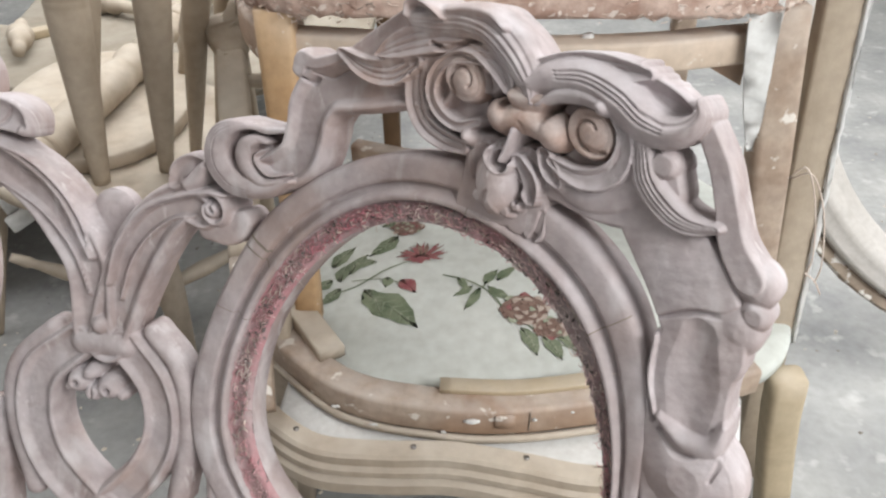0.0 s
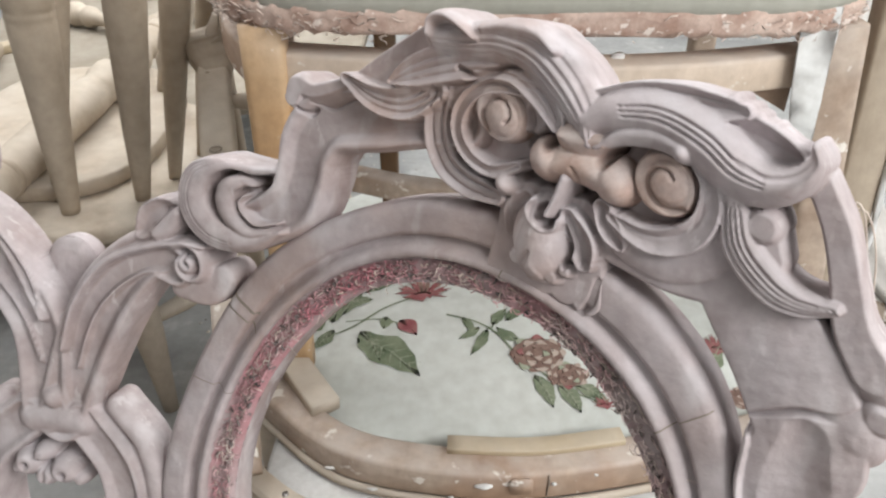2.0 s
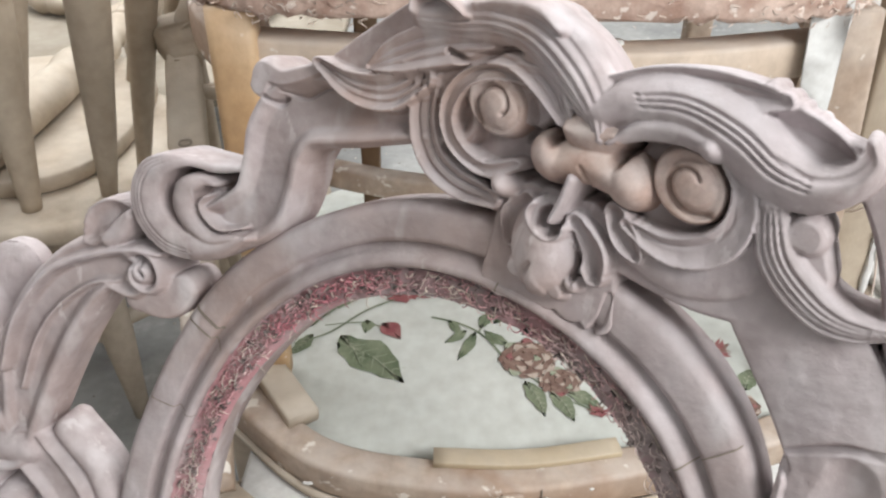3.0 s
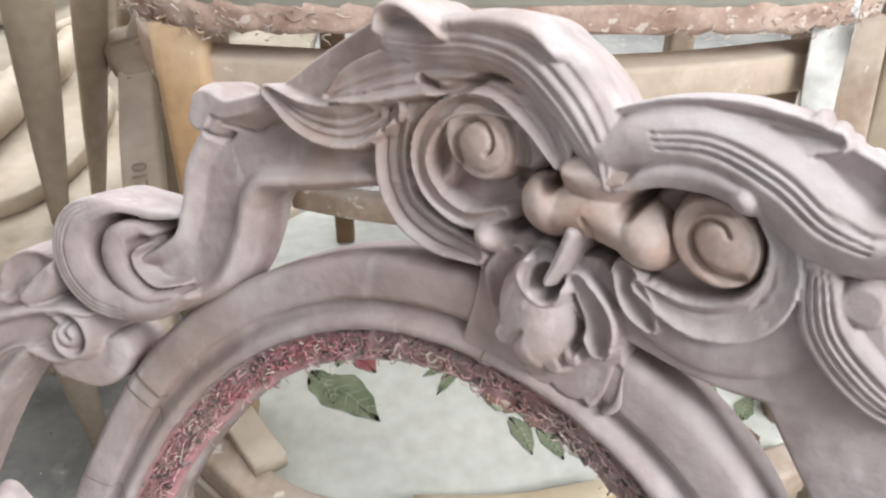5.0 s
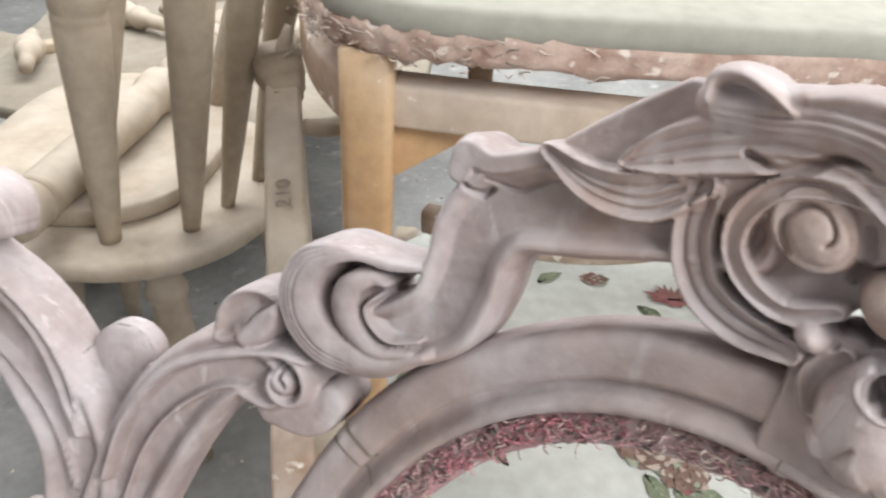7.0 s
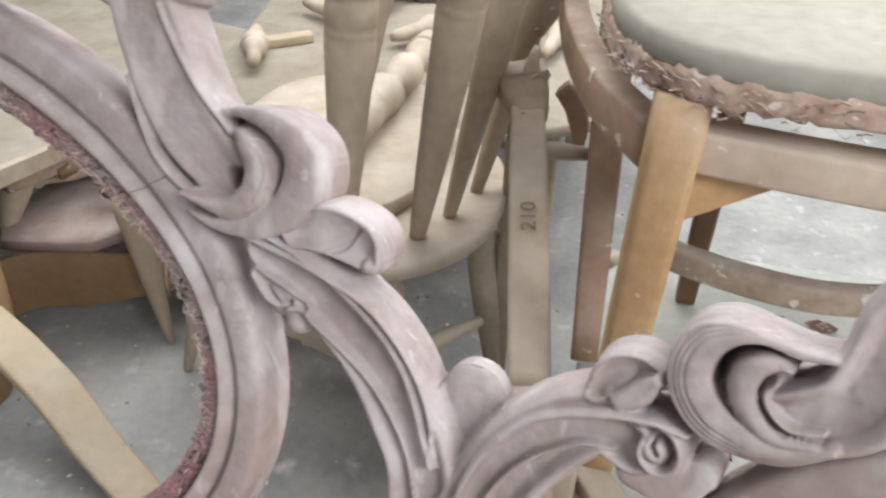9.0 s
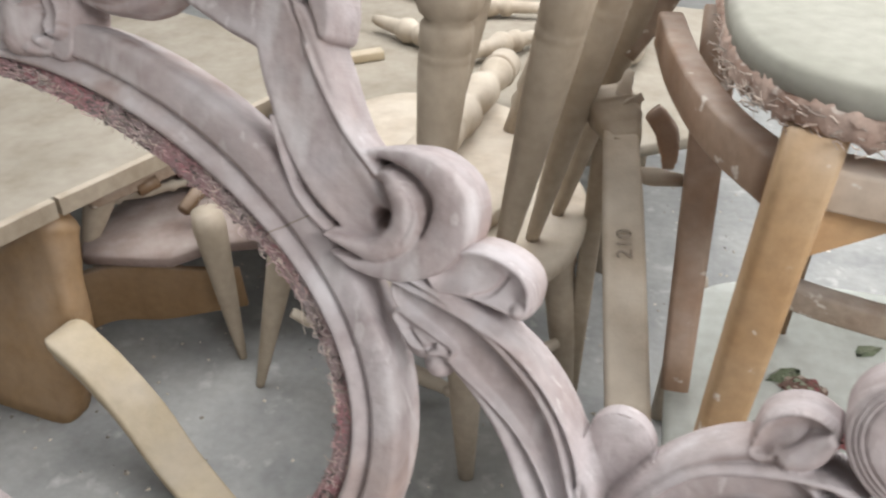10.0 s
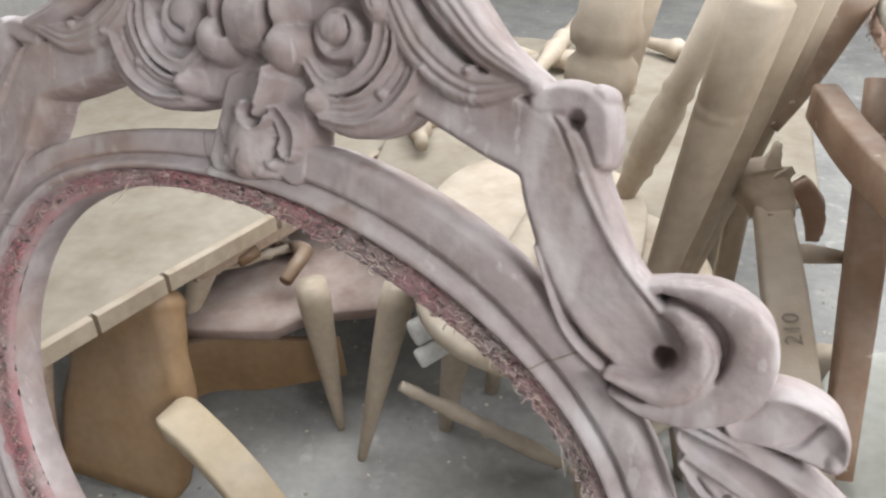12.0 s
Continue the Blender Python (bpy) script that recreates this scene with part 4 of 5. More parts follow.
centre_crest = relief("centre_crest", [
    both(band([(-0.56, 0.285, 0.02), (-0.515, 0.274, 0.025), (-0.455, 0.251, 0.027), (-0.412, 0.236, 0.03), (-0.393, 0.2, 0.033), (-0.376, 0.165, 0.033), (-0.352, 0.13, 0.031), (-0.32, 0.1, 0.024)], p_cove(0.015, 0.12), 0.0, 110)),
    both(("disc", (-0.288, 0.108, 0.042), p_flat(0.012, 0.3), 0.0)), both(band([(-0.325, 0.15, 0.004), (-0.302, 0.153, 0.006), (-0.272, 0.149, 0.011), (-0.249, 0.128, 0.0155), (-0.252, 0.094, 0.0175), (-0.28, 0.07, 0.0125), (-0.315, 0.064, 0.007), (-0.342, 0.07, 0.002)], p_rise(0.029, 0.5, 0.3), 0.0, 80)),
    both(band([(-0.32, 0.136, 0.003), (-0.3, 0.1345, 0.007), (-0.283, 0.119, 0.0115), (-0.284, 0.096, 0.012), (-0.306, 0.079, 0.0085), (-0.345, 0.084, 0.003)], p_rise(0.036, 0.4, 0.35), 0.0, 60)), both_all(lines([(-0.287, 0.13, 0.0095), (-0.28, 0.112, 0.012), (-0.288, 0.09, 0.0115)], (0.45,), 0.001, 0.002)),
    both(cut(-0.307, 0.102, 0.0085, 0.028)),
    both(band([(-0.412, 0.165, 0.002), (-0.382, 0.107, 0.0045), (-0.345, 0.08, 0.0045), (-0.31, 0.071, 0.004)], p_round(0.019))),
    both(band([(-0.398, 0.25, 0.003), (-0.374, 0.206, 0.005), (-0.345, 0.165, 0.005), (-0.315, 0.136, 0.004)], p_round(0.0185))),
    both(band([(-0.42, 0.272, 0.012), (-0.4, 0.276, 0.015), (-0.382, 0.27, 0.016), (-0.374, 0.252, 0.013), (-0.37, 0.235, 0.008)], p_flat(0.017, 0.45))), both(("disc", (-0.378, 0.279, 0.011), p_flat(0.015, 0.5), 0.0)), both(cut(-0.393, 0.262, 0.0075, 0.014)), both(groove([(-0.41, 0.262, 0.0015), (-0.4, 0.25, 0.0025), (-0.385, 0.225, 0.0015)], 0.005)),
    both(("disc", (-0.586, 0.302, 0.036), p_flat(0.006, 0.2), 0.0)),
    both(band([(-0.618, 0.282, 0.005), (-0.598, 0.263, 0.0065), (-0.574, 0.268, 0.0075), (-0.556, 0.288, 0.0075), (-0.552, 0.315, 0.007), (-0.565, 0.34, 0.005)], p_hollow(0.024, 0.15))),
    both(("disc", (-0.591, 0.304, 0.0235), p_flat(0.02, 0.15), 0.0)), both(("disc", (-0.5945, 0.3085, 0.0125), p_soft(0.026, 0.15, 0.15), 0.0)), both(groove([(-0.585, 0.318, 0.0012), (-0.581, 0.307, 0.0025), (-0.586, 0.297, 0.003), (-0.596, 0.293, 0.002)], 0.009)),
    both(("disc", (-0.636, 0.29, 0.0245), p_soft(0.043, 0.6, 0.2), 0.0)), band([(-0.69, 0.315, 0.022), (-0.668, 0.31, 0.034), (-0.646, 0.315, 0.022)], p_soft(0.042, 0.45, 0.2)), both(dome(-0.65, 0.338, 0.02, 0.036)),
    both(groove([(-0.6465, 0.294, 0.004), (-0.6455, 0.308, 0.005), (-0.648, 0.325, 0.004)], 0.034)), band([(-0.645, 0.27, 0.005), (-0.648, 0.252, 0.0058), (-0.654, 0.234, 0.005)], p_round(0.041), 0.0, 24), cut(-0.661, 0.277, 0.006, 0.02),
    shield(-0.658, 0.252), band([(-0.735, 0.255, 0.02), (-0.668, 0.27, 0.03), (-0.601, 0.255, 0.02)], p_flat(0.009)), both(band([(-0.55, 0.345, 0.022), (-0.5, 0.305, 0.022), (-0.44, 0.276, 0.014)], p_flat(0.006))), both(band([(-0.61, 0.335, 0.03), (-0.56, 0.3, 0.03), (-0.53, 0.28, 0.024)], p_flat(0.004))),
    hanging_flower(-0.656, 0.231),
    both(dome(-0.604, 0.25, 0.0125, 0.036)), both_all([groove([(-0.612, 0.25 + q, 0.0006), (-0.603, 0.249 + q, 0.0012), (-0.596, 0.25 + q, 0.0006)], 0.002) for q in (-0.004, 0.002)]),
    both(band(CURVE_UNDER, p_soft(0.018))), both(band(CURVE_LOW, p_hollow(0.024, 0.25))), both_all(lines(CURVE_LOW, (-0.45, 0.0, 0.5), 0.0018, 0.0032)),
    both(band(CURVE_UP, p_soft(0.026))), both_all(lines(CURVE_UP, (-0.35, 0.15), 0.0016, 0.0032)),
    both(band(CURVE_TOP, p_soft(0.032, 0.4))), both_all(lines(CURVE_TOP, (-0.5, 0.0, 0.4), 0.0016, 0.0032)), both(dome(-0.475, 0.287, 0.007, 0.03)), both(dome(-0.512, 0.284, 0.008, 0.028)), both(dome(-0.548, 0.262, 0.008, 0.022)),
    both(band([(-0.668, 0.375, 0.016), (-0.62, 0.368, 0.02), (-0.57, 0.35, 0.018), (-0.555, 0.325, 0.012)], p_leaf(0.034, 4))), dome(-0.668, 0.35, 0.035, 0.02),
], CARVED, settee)

# seat rail and legs that carry the back
def settee_base():
    line = [sheet(u, -0.62, 0.0) for u in (-1.05, -0.75, -0.4, -0.1, 0.25, 0.6)]
    sweep("seat_rail", line, rounded(0.045, 0.09), CARVED, settee, n=40)
    for u in (-1.0, -0.4, 0.1, 0.58):
        p = sheet(u, -0.62, 0.0)
        sweep("leg", [(p[0], p[1], p[2]), (p[0], p[1] + 0.02, 0.2), (p[0], p[1] + 0.06, 0.0)], rounded(0.05, 0.05), CARVED, settee, up=(0, 1, 0), scales=[1, 0.8, 0.7], n=10)
    for u in (0.02, 0.57, -0.3, -1.0):
        a, b = sheet(u, -0.3, -0.02), sheet(u, -0.62, 0.0)
        sweep("stile", [a, (a + b) / 2, b], rounded(0.05, 0.04), CARVED, settee, up=(0, 1, 0), n=6)


settee_base()

# ---- round-seated chair standing on the floral seat ----
chair = thing("round_seat_chair", "old orange varnished chair with torn round seat, stacked on another seat", "chair")
slab("seat_pad", oval(0.12, 1.53, 0.462, 0.44, 5.0, 80), 1.115, 1.15, LINEN, chair, "off-white fabric seat top", dome=0.02, rings=10)


def torn_band():
    """The ragged strip of old fabric and tacks round the seat's rim."""
    rs = np.random.RandomState(4)
    o = np.array(oval(0.12, 1.53, 0.46, 0.438, 5.0, 260))
    c = o.mean(0)
    rows = [(0.985, 1.127), (1.002, 1.123), (1.01, 1.115), (1.006, 1.108), (1.012, 1.1), (1.004, 1.093), (0.97, 1.09), (0.5, 1.094)]
    verts, k = [], len(o)
    for f, z in rows:
        for p in o:
            verts.append((*(c + (p - c) * (f + rs.randn() * 0.004)), z + rs.randn() * 0.0025))
    faces = [(j * k + i, (j + 1) * k + i, (j + 1) * k + (i + 1) % k, j * k + (i + 1) % k) for j in range(len(rows) - 1) for i in range(k)]
    rim = mesh_part("torn_edge", verts, faces, TORN, chair, "torn pink and brown fabric edge with staples")
    verts, faces = [], []
    for _ in range(620):
        p = o[rs.randint(k)]
        d = (p - c) / np.linalg.norm(p - c)
        b = np.array([*(c + (p - c) * 1.012), rs.uniform(1.086, 1.118)])
        way = np.array([-d[1], d[0], rs.uniform(-0.6, 0.5)]) * rs.choice([-1, 1]) + np.array([*d, 0]) * rs.uniform(0, 0.6)
        way *= rs.uniform(0.005, 0.018) / np.linalg.norm(way)
        w = rs.uniform(0.0004, 0.0012)
        n = len(verts)
        for q in (b, b + 0.5 * way + rs.randn(3) * 0.002, b + way):
            verts += [q + (0, 0, w), q - (0, 0, w), q + np.array([*d, 0]) * w]
        for j in (0, 3):
            for g in range(3):
                h = (g + 1) % 3
                faces.append((n + j + g, n + j + h, n + j + 3 + h, n + j + 3 + g))
    tagged(mesh_part("fabric_shred", verts, faces, THREAD, rim), kind="stuff")


torn_band()
sweep("front_rail", [(-0.235, 1.16, 1.028), (-0.08, 1.135, 1.028), (0.12, 1.115, 1.028), (0.3, 1.125, 1.028), (0.49, 1.17, 1.028)], rounded(0.05, 0.05, 0.12), PINE, chair, n=30)
sweep("side_rail", [(-0.262, 1.19, 1.005), (-0.325, 1.31, 1.005), (-0.372, 1.48, 1.005), (-0.40, 1.66, 1.005)], rounded(0.04, 0.06, 0.15), RUSSET, chair, n=20)
sweep("side_rail", [(0.52, 1.19, 1.0), (0.6, 1.4, 1.0), (0.61, 1.6, 1.0), (0.56, 1.8, 1.0)], rounded(0.035, 0.055, 0.15), TAN, chair, n=20)
for a, b, mat, w in (((-0.25, 1.145, 1.092), (-0.258, 1.152, 0.48), ORANGE, 1.08), ((0.51, 1.155, 1.09), (0.585, 1.12, 0.47), TAN, 1.25), ((-0.325, 1.63, 1.06), (-0.29, 1.4, 0.48), RUSSET, 1.05), ((0.56, 1.8, 1.1), (0.56, 1.75, 0.47), TAN, 1.0), ((-0.12, 1.62, 1.08), (-0.115, 1.6, 0.49), BROWN, 0.8)):
    sweep("leg", [a, tuple((np.array(a) + b) / 2), b], rounded(0.052, 0.048, 0.2), mat, chair, up=(0, 1, 0), scales=[1.05 * w, w, 0.85 * w], n=10)
sweep("stretcher", [(-0.2, 1.58, 0.61), (-0.06, 1.52, 0.615), (0.1, 1.5, 0.615), (0.3, 1.56, 0.615), (0.56, 1.76, 0.61)], rounded(0.04, 0.05, 0.2), TAN, chair, n=24)
for x, s in ((-0.205, 1), (0.44, -1)):
    size = 0.085 if s > 0 else 0.035
    block = [(x - 0.03 * s, 1.0), (x + size * s, 1.0), (x - 0.03 * s, 0.99 - 0.75 * size)]
    mesh_part("corner_block", [(a, y, z) for y in (1.15, 1.19) for a, z in block], [(0, 1, 2), (5, 4, 3), (0, 3, 4, 1), (1, 4, 5, 2), (2, 5, 3, 0)], ORANGE if s > 0 else TAN, chair, smooth=False)
sweep("white_tape", [(0.47, 1.122, 1.12), (0.475, 1.118, 1.03), (0.487, 1.113, 0.93), (0.492, 1.108, 0.87)], rounded(0.05, 0.003), WHITE, chair, "strip of white tape", up=(0, 1, 0), scales=[1.0, 0.9, 0.6, 0.15], n=16, jitter=0.0006)
sweep("paint_lump", [(0.215, 1.125, 1.03), (0.216, 1.125, 1.045), (0.217, 1.127, 1.058)], circle(0.012, 8), WHITE, chair, "lump of white filler", up=(0, 1, 0), scales=[1, 1.1, 0.5], n=6, jitter=0.0012)

# a second bare post leaning beside its leg
post = thing("loose_post", "long tan wooden post with chipped white edge, leaning", "post")
sweep("shaft", [(0.6, 1.2, 1.25), (0.63, 1.19, 0.85), (0.665, 1.17, 0.4), (0.69, 1.16, 0.0)], rounded(0.062, 0.04, 0.15), PALE_DIM, post, up=(0, 1, 0), n=12)
sweep("chipped_edge", [(0.633, 1.178, 1.25), (0.663, 1.168, 0.85), (0.697, 1.148, 0.42)], rounded(0.008, 0.008), WHITE, post, up=(0, 1, 0), n=40, jitter=0.0012)

# ---- chair with the floral seat ----
floral = thing("floral_seat_chair", "pale wooden chair frame with white floral upholstered seat", "chair")
cushion = slab("seat_cushion", oval(0.2, 1.4, 0.5, 0.42, 4.0, 64), 0.42, 0.46, FLORAL, floral, "white fabric seat printed with roses and leaves", dome=0.035, rings=14)


def cushion_z(x, y):
    r3 = (abs(x - 0.2) / 0.5) ** 4 + (abs(y - 1.4) / 0.42) ** 4
    return 0.46 + 0.035 * max(0.0, 1 - (min(r3, 1) ** 0.25 / 0.98) ** 2)


def printed(name, shape, mat, lift=0.0025):
    """A printed patch that follows the cushion; shape: closed outline."""
    o = np.array(shape, float)
    c = o.mean(0)
    k = len(o)
    pts = [c] + [c + (p - c) * f for f in (0.5, 1.0) for p in o]
    verts = [(x, y, cushion_z(x, y) + lift) for x, y in pts]
    faces = [(0, 1 + i, 1 + (i + 1) % k) for i in range(k)] + [(1 + i, 1 + k + i, 1 + k + (i + 1) % k, 1 + (i + 1) % k) for i in range(k)]
    return mesh_part(name, verts, faces, mat, cushion)


def leaf_shape(a, b, width, waves=3, bend=0.15):
    a, b = np.array(a, float), np.array(b, float)
    d = b - a
    n = np.array([-d[1], d[0]]) / np.linalg.norm(d)
    out = []
    for side in (1, -1):
        for i in range(9):
            f = i / 8 if side == 1 else 1 - i / 8
            w = width * math.sin(math.pi * min(1, f * 1.02) ** 0.8) * (1 + 0.12 * math.sin(waves * 2 * math.pi * f))
            out.append(a + d * f + n * (side * w / 2 + bend * width * math.sin(math.pi * f)))
    return out


def blot(x, y, r, seed, spikes=9, rough=0.25):
    rs = np.random.RandomState(seed)
    return [(x + r * (1 + rough * rs.uniform(-1, 1)) * math.cos(2 * math.pi * i / (2 * spikes)), y + 0.8 * r * (1 + rough * rs.uniform(-1, 1)) * math.sin(2 * math.pi * i / (2 * spikes))) for i in range(2 * spikes)]


def stem(points, width):
    g = spline(points, 14)
    t = np.gradient(g, axis=0)
    n = np.stack([-t[:, 1], t[:, 0]], 1) / (np.linalg.norm(t, axis=1, keepdims=True) + 1e-9)
    verts = [(x, y, cushion_z(x, y) + 0.002) for side in (1, -1) for x, y in g + n * side * width / 2]
    k = len(g)
    mesh_part("printed_stem", verts, [(i, i + 1, k + i + 1, k + i) for i in range(k - 1)], GREEN, cushion)


def veins(a, b, w):
    """The pale mid rib of a printed leaf and its side veins, as one patch."""
    a, b = np.array(a, float), np.array(b, float)
    d = b - a
    n = np.array([-d[1], d[0]]) / np.linalg.norm(d)
    ways = [(a + 0.04 * d + n * 0.02 * w, a + 0.5 * d + n * 0.15 * w), (a + 0.5 * d + n * 0.15 * w, a + 0.93 * d)]
    for f in (0.2, 0.35, 0.5, 0.65, 0.78):
        for side in (1, -1):
            root = a + d * f + n * 0.13 * w
            ways.append((root, root + d * 0.1 + n * side * 0.3 * w * math.sin(math.pi * f) ** 0.7))
    verts, faces = [], []
    for p, q in ways:
        m = np.array([-(q - p)[1], (q - p)[0]])
        m *= 0.0007 / (np.linalg.norm(m) + 1e-9)
        k = len(verts)
        verts += [(*c, cushion_z(*c) + 0.0042) for c in (p + m, p - m, q - 0.5 * m, q + 0.5 * m)]
        faces.append((k, k + 1, k + 2, k + 3))
    mesh_part("printed_vein", verts, faces, VEIN, cushion)


for a, b, w in (((-0.165, 1.222), (-0.048, 1.12), 0.07), ((-0.16, 1.24), (-0.12, 1.16), 0.04), ((-0.2, 1.29), (-0.16, 1.36), 0.03), ((-0.235, 1.32), (-0.19, 1.39), 0.035), ((-0.21, 1.25), (-0.25, 1.2), 0.028), ((-0.23, 1.28), (-0.27, 1.25), 0.03),
                ((-0.115, 1.275), (-0.118, 1.24), 0.024), ((0.075, 1.23), (0.04, 1.165), 0.02), ((0.06, 1.235), (0.02, 1.205), 0.018), ((0.085, 1.24), (0.115, 1.285), 0.022), ((0.11, 1.25), (0.155, 1.295), 0.022), ((0.03, 1.262), (0.05, 1.215), 0.016),
                ((0.15, 1.12), (0.175, 1.05), 0.03), ((0.19, 1.1), (0.22, 1.04), 0.03), ((0.215, 1.1), (0.27, 1.06), 0.026), ((0.51, 1.1), (0.55, 1.15), 0.03), ((0.46, 1.12), (0.5, 1.2), 0.035),
                ((-0.1, 1.42), (-0.16, 1.35), 0.04), ((-0.08, 1.5), (-0.14, 1.46), 0.035), ((0.34, 1.2), (0.39, 1.13), 0.035), ((0.2, 1.5), (0.24, 1.44), 0.03), ((0.02, 1.56), (0.07, 1.6), 0.03), ((0.13, 1.2), (0.09, 1.235), 0.024), ((-0.19, 1.32), (-0.14, 1.33), 0.03), ((-0.215, 1.27), (-0.2, 1.33), 0.03)):
    printed("printed_leaf", leaf_shape(a, b, w), GREEN)
    if w > 0.025:
        veins(a, b, w)
stem([(-0.06, 1.33), (-0.12, 1.3), (-0.18, 1.25), (-0.24, 1.23)], 0.004)
stem([(-0.19, 1.27), (-0.13, 1.27), (-0.09, 1.255)], 0.003)
stem([(0.0, 1.272), (0.05, 1.252), (0.09, 1.22), (0.12, 1.17)], 0.004)
stem([(0.08, 1.23), (0.1, 1.26), (0.14, 1.285)], 0.003)
stem([(0.16, 1.13), (0.2, 1.09), (0.26, 1.06)], 0.003)
def printed_rose(x, y, r, seed, mat):
    """An open printed rose: a ragged pale disc under rings of dark curved petal strokes."""
    rs = np.random.RandomState(seed)
    flower = printed("printed_flower", blot(x, y, r * 0.9, seed, 10, 0.16), DUSK, 0.003)
    lift = 0.0036
    for ring, count in ((0.8, 8), (0.52, 6), (0.25, 4)):
        for k in range(count):
            g = 6.283 * (k + rs.uniform(-0.2, 0.2)) / count
            half = 2.7 / count * rs.uniform(0.8, 1.1)
            a, b = ((x + ring * r * math.cos(g + e * half), y + 0.82 * ring * r * math.sin(g + e * half)) for e in (1, -1))
            lift += 0.00012
            printed("printed_petal", leaf_shape(a, b, r * rs.uniform(0.16, 0.24), 1, 0.5), (mat, mat, VEIN, DUSK, ROSE)[rs.randint(5)], lift)
    return flower


def printed_bloom(x, y, r, seed):
    """A ragged crimson bloom: a fan of thin pointed petals."""
    rs = np.random.RandomState(seed)
    printed("printed_flower", blot(x, y - 0.1 * r, r * 0.55, seed, 8, 0.3), ROSE, 0.003)
    count = 20 if r > 0.03 else 7
    for k in range(count):
        g = -0.5 + 4.1 * k / (count - 1) + rs.uniform(-0.12, 0.12)
        far = r * rs.uniform(0.8, 1.25)
        printed("printed_petal", leaf_shape((x + 0.2 * r * math.cos(g), y - 0.2 * r), (x + far * math.cos(g), y + 0.8 * far * math.sin(g)), r * rs.uniform(0.12, 0.24), 2, rs.uniform(-0.5, 0.5)), (ROSE, ROSE, DUSK)[k % 3], 0.0034 + 0.0001 * k)


for x, y, r, sd in ((0.16, 1.168, 0.055, 3), (0.207, 1.118, 0.038, 4), (-0.08, 1.45, 0.04, 8), (0.13, 1.58, 0.03, 10), (0.5, 1.07, 0.03, 12)):
    printed_rose(x, y, r, sd, BEIGE)
printed("printed_bud", leaf_shape((-0.088, 1.262), (-0.055, 1.218), 0.034, 1, 0.1), ROSE, 0.003)
for x, y, r, sd in ((-0.045, 1.345, 0.05, 1), (0.26, 1.06, 0.022, 5), (0.272, 1.53, 0.05, 6), (0.455, 1.045, 0.022, 7), (0.485, 1.19, 0.035, 9)):
    printed_bloom(x, y, r, sd)

sweep("front_rail", [(-0.32, 1.11, 0.46), (-0.17, 0.975, 0.46), (0.0, 0.93, 0.46), (0.12, 0.925, 0.46), (0.26, 0.945, 0.46), (0.45, 0.985, 0.46), (0.56, 1.02, 0.46)], rounded(0.055, 0.06, 0.15), TAN, floral, n=40)
sweep("rail_moulding", [(-0.33, 1.08, 0.428), (-0.18, 0.945, 0.428), (0.0, 0.898, 0.428), (0.12, 0.893, 0.428), (0.26, 0.912, 0.428), (0.45, 0.955, 0.428)], rounded(0.012, 0.014, 0.4), PALE, floral, n=40)
sweep("batten", [(-0.005, 0.955, 0.494), (0.13, 0.95, 0.494), (0.27, 0.97, 0.494)], rounded(0.03, 0.012), CREAM, floral, n=12)
sweep("plug", [(0.105, 0.897, 0.47), (0.105, 0.89, 0.47)], rounded(0.035, 0.03), TAN, floral, n=3)
sweep("paint_chip", [(0.035, 0.897, 0.468), (0.05, 0.894, 0.47), (0.062, 0.896, 0.469)], circle(0.006, 6), WHITE, floral, "chip of white paint", n=6, scales=[0.4, 1, 0.5])
for x, y, z, w in ((0.155, 0.8985, 0.47, 1), (-0.19, 0.952, 0.445, 2), (-0.12, 0.915, 0.44, 2), (0.0, 0.897, 0.441, 1), (0.22, 0.912, 0.475, 1), (-0.15, 0.94, 0.475, 1)):
    chip = sweep("paint_chip", [(x - 0.004 * w, y, z), (x, y - 0.0015, z + 0.001), (x + 0.004 * w, y, z - 0.001)], circle(0.0032, 6), WHITE, floral, "chip of white paint", n=6, scales=[0.4, 1, 0.5], jitter=0.0006)
sweep("split", [(0.147, 0.899, 0.489), (0.1475, 0.8975, 0.475), (0.1465, 0.898, 0.452), (0.147, 0.9, 0.44)], circle(0.0011, 5), INK, floral, "dark split across the rail", up=(0, 1, 0), n=10, jitter=0.0003)
sweep("corner_post", [(-0.31, 1.1, 0.62), (-0.31, 1.1, 0.4), (-0.31, 1.1, 0.0)], rounded(0.05, 0.05), PALE, floral, up=(0, 1, 0), n=6)
sweep("corner_post", [(0.645, 1.04, 0.43), (0.66, 1.04, 0.3), (0.72, 1.05, 0.0)], rounded(0.065, 0.06), CREAM, floral, up=(0, 1, 0), n=6)
sweep("rear_leg", [(-0.25, 1.78, 0.44), (-0.25, 1.8, 0.2), (-0.25, 1.82, 0.0)], rounded(0.05, 0.05), PALE, floral, up=(0, 1, 0), n=6)
sweep("rear_leg", [(0.62, 1.78, 0.44), (0.62, 1.8, 0.2), (0.62, 1.82, 0.0)], rounded(0.05, 0.05), PALE, floral, up=(0, 1, 0), n=6)
sweep("brace", [(-0.31, 1.2, 0.5), (-0.26, 1.12, 0.5), (-0.2, 1.03, 0.495)], rounded(0.05, 0.03, 0.15), PALE, floral, n=6)

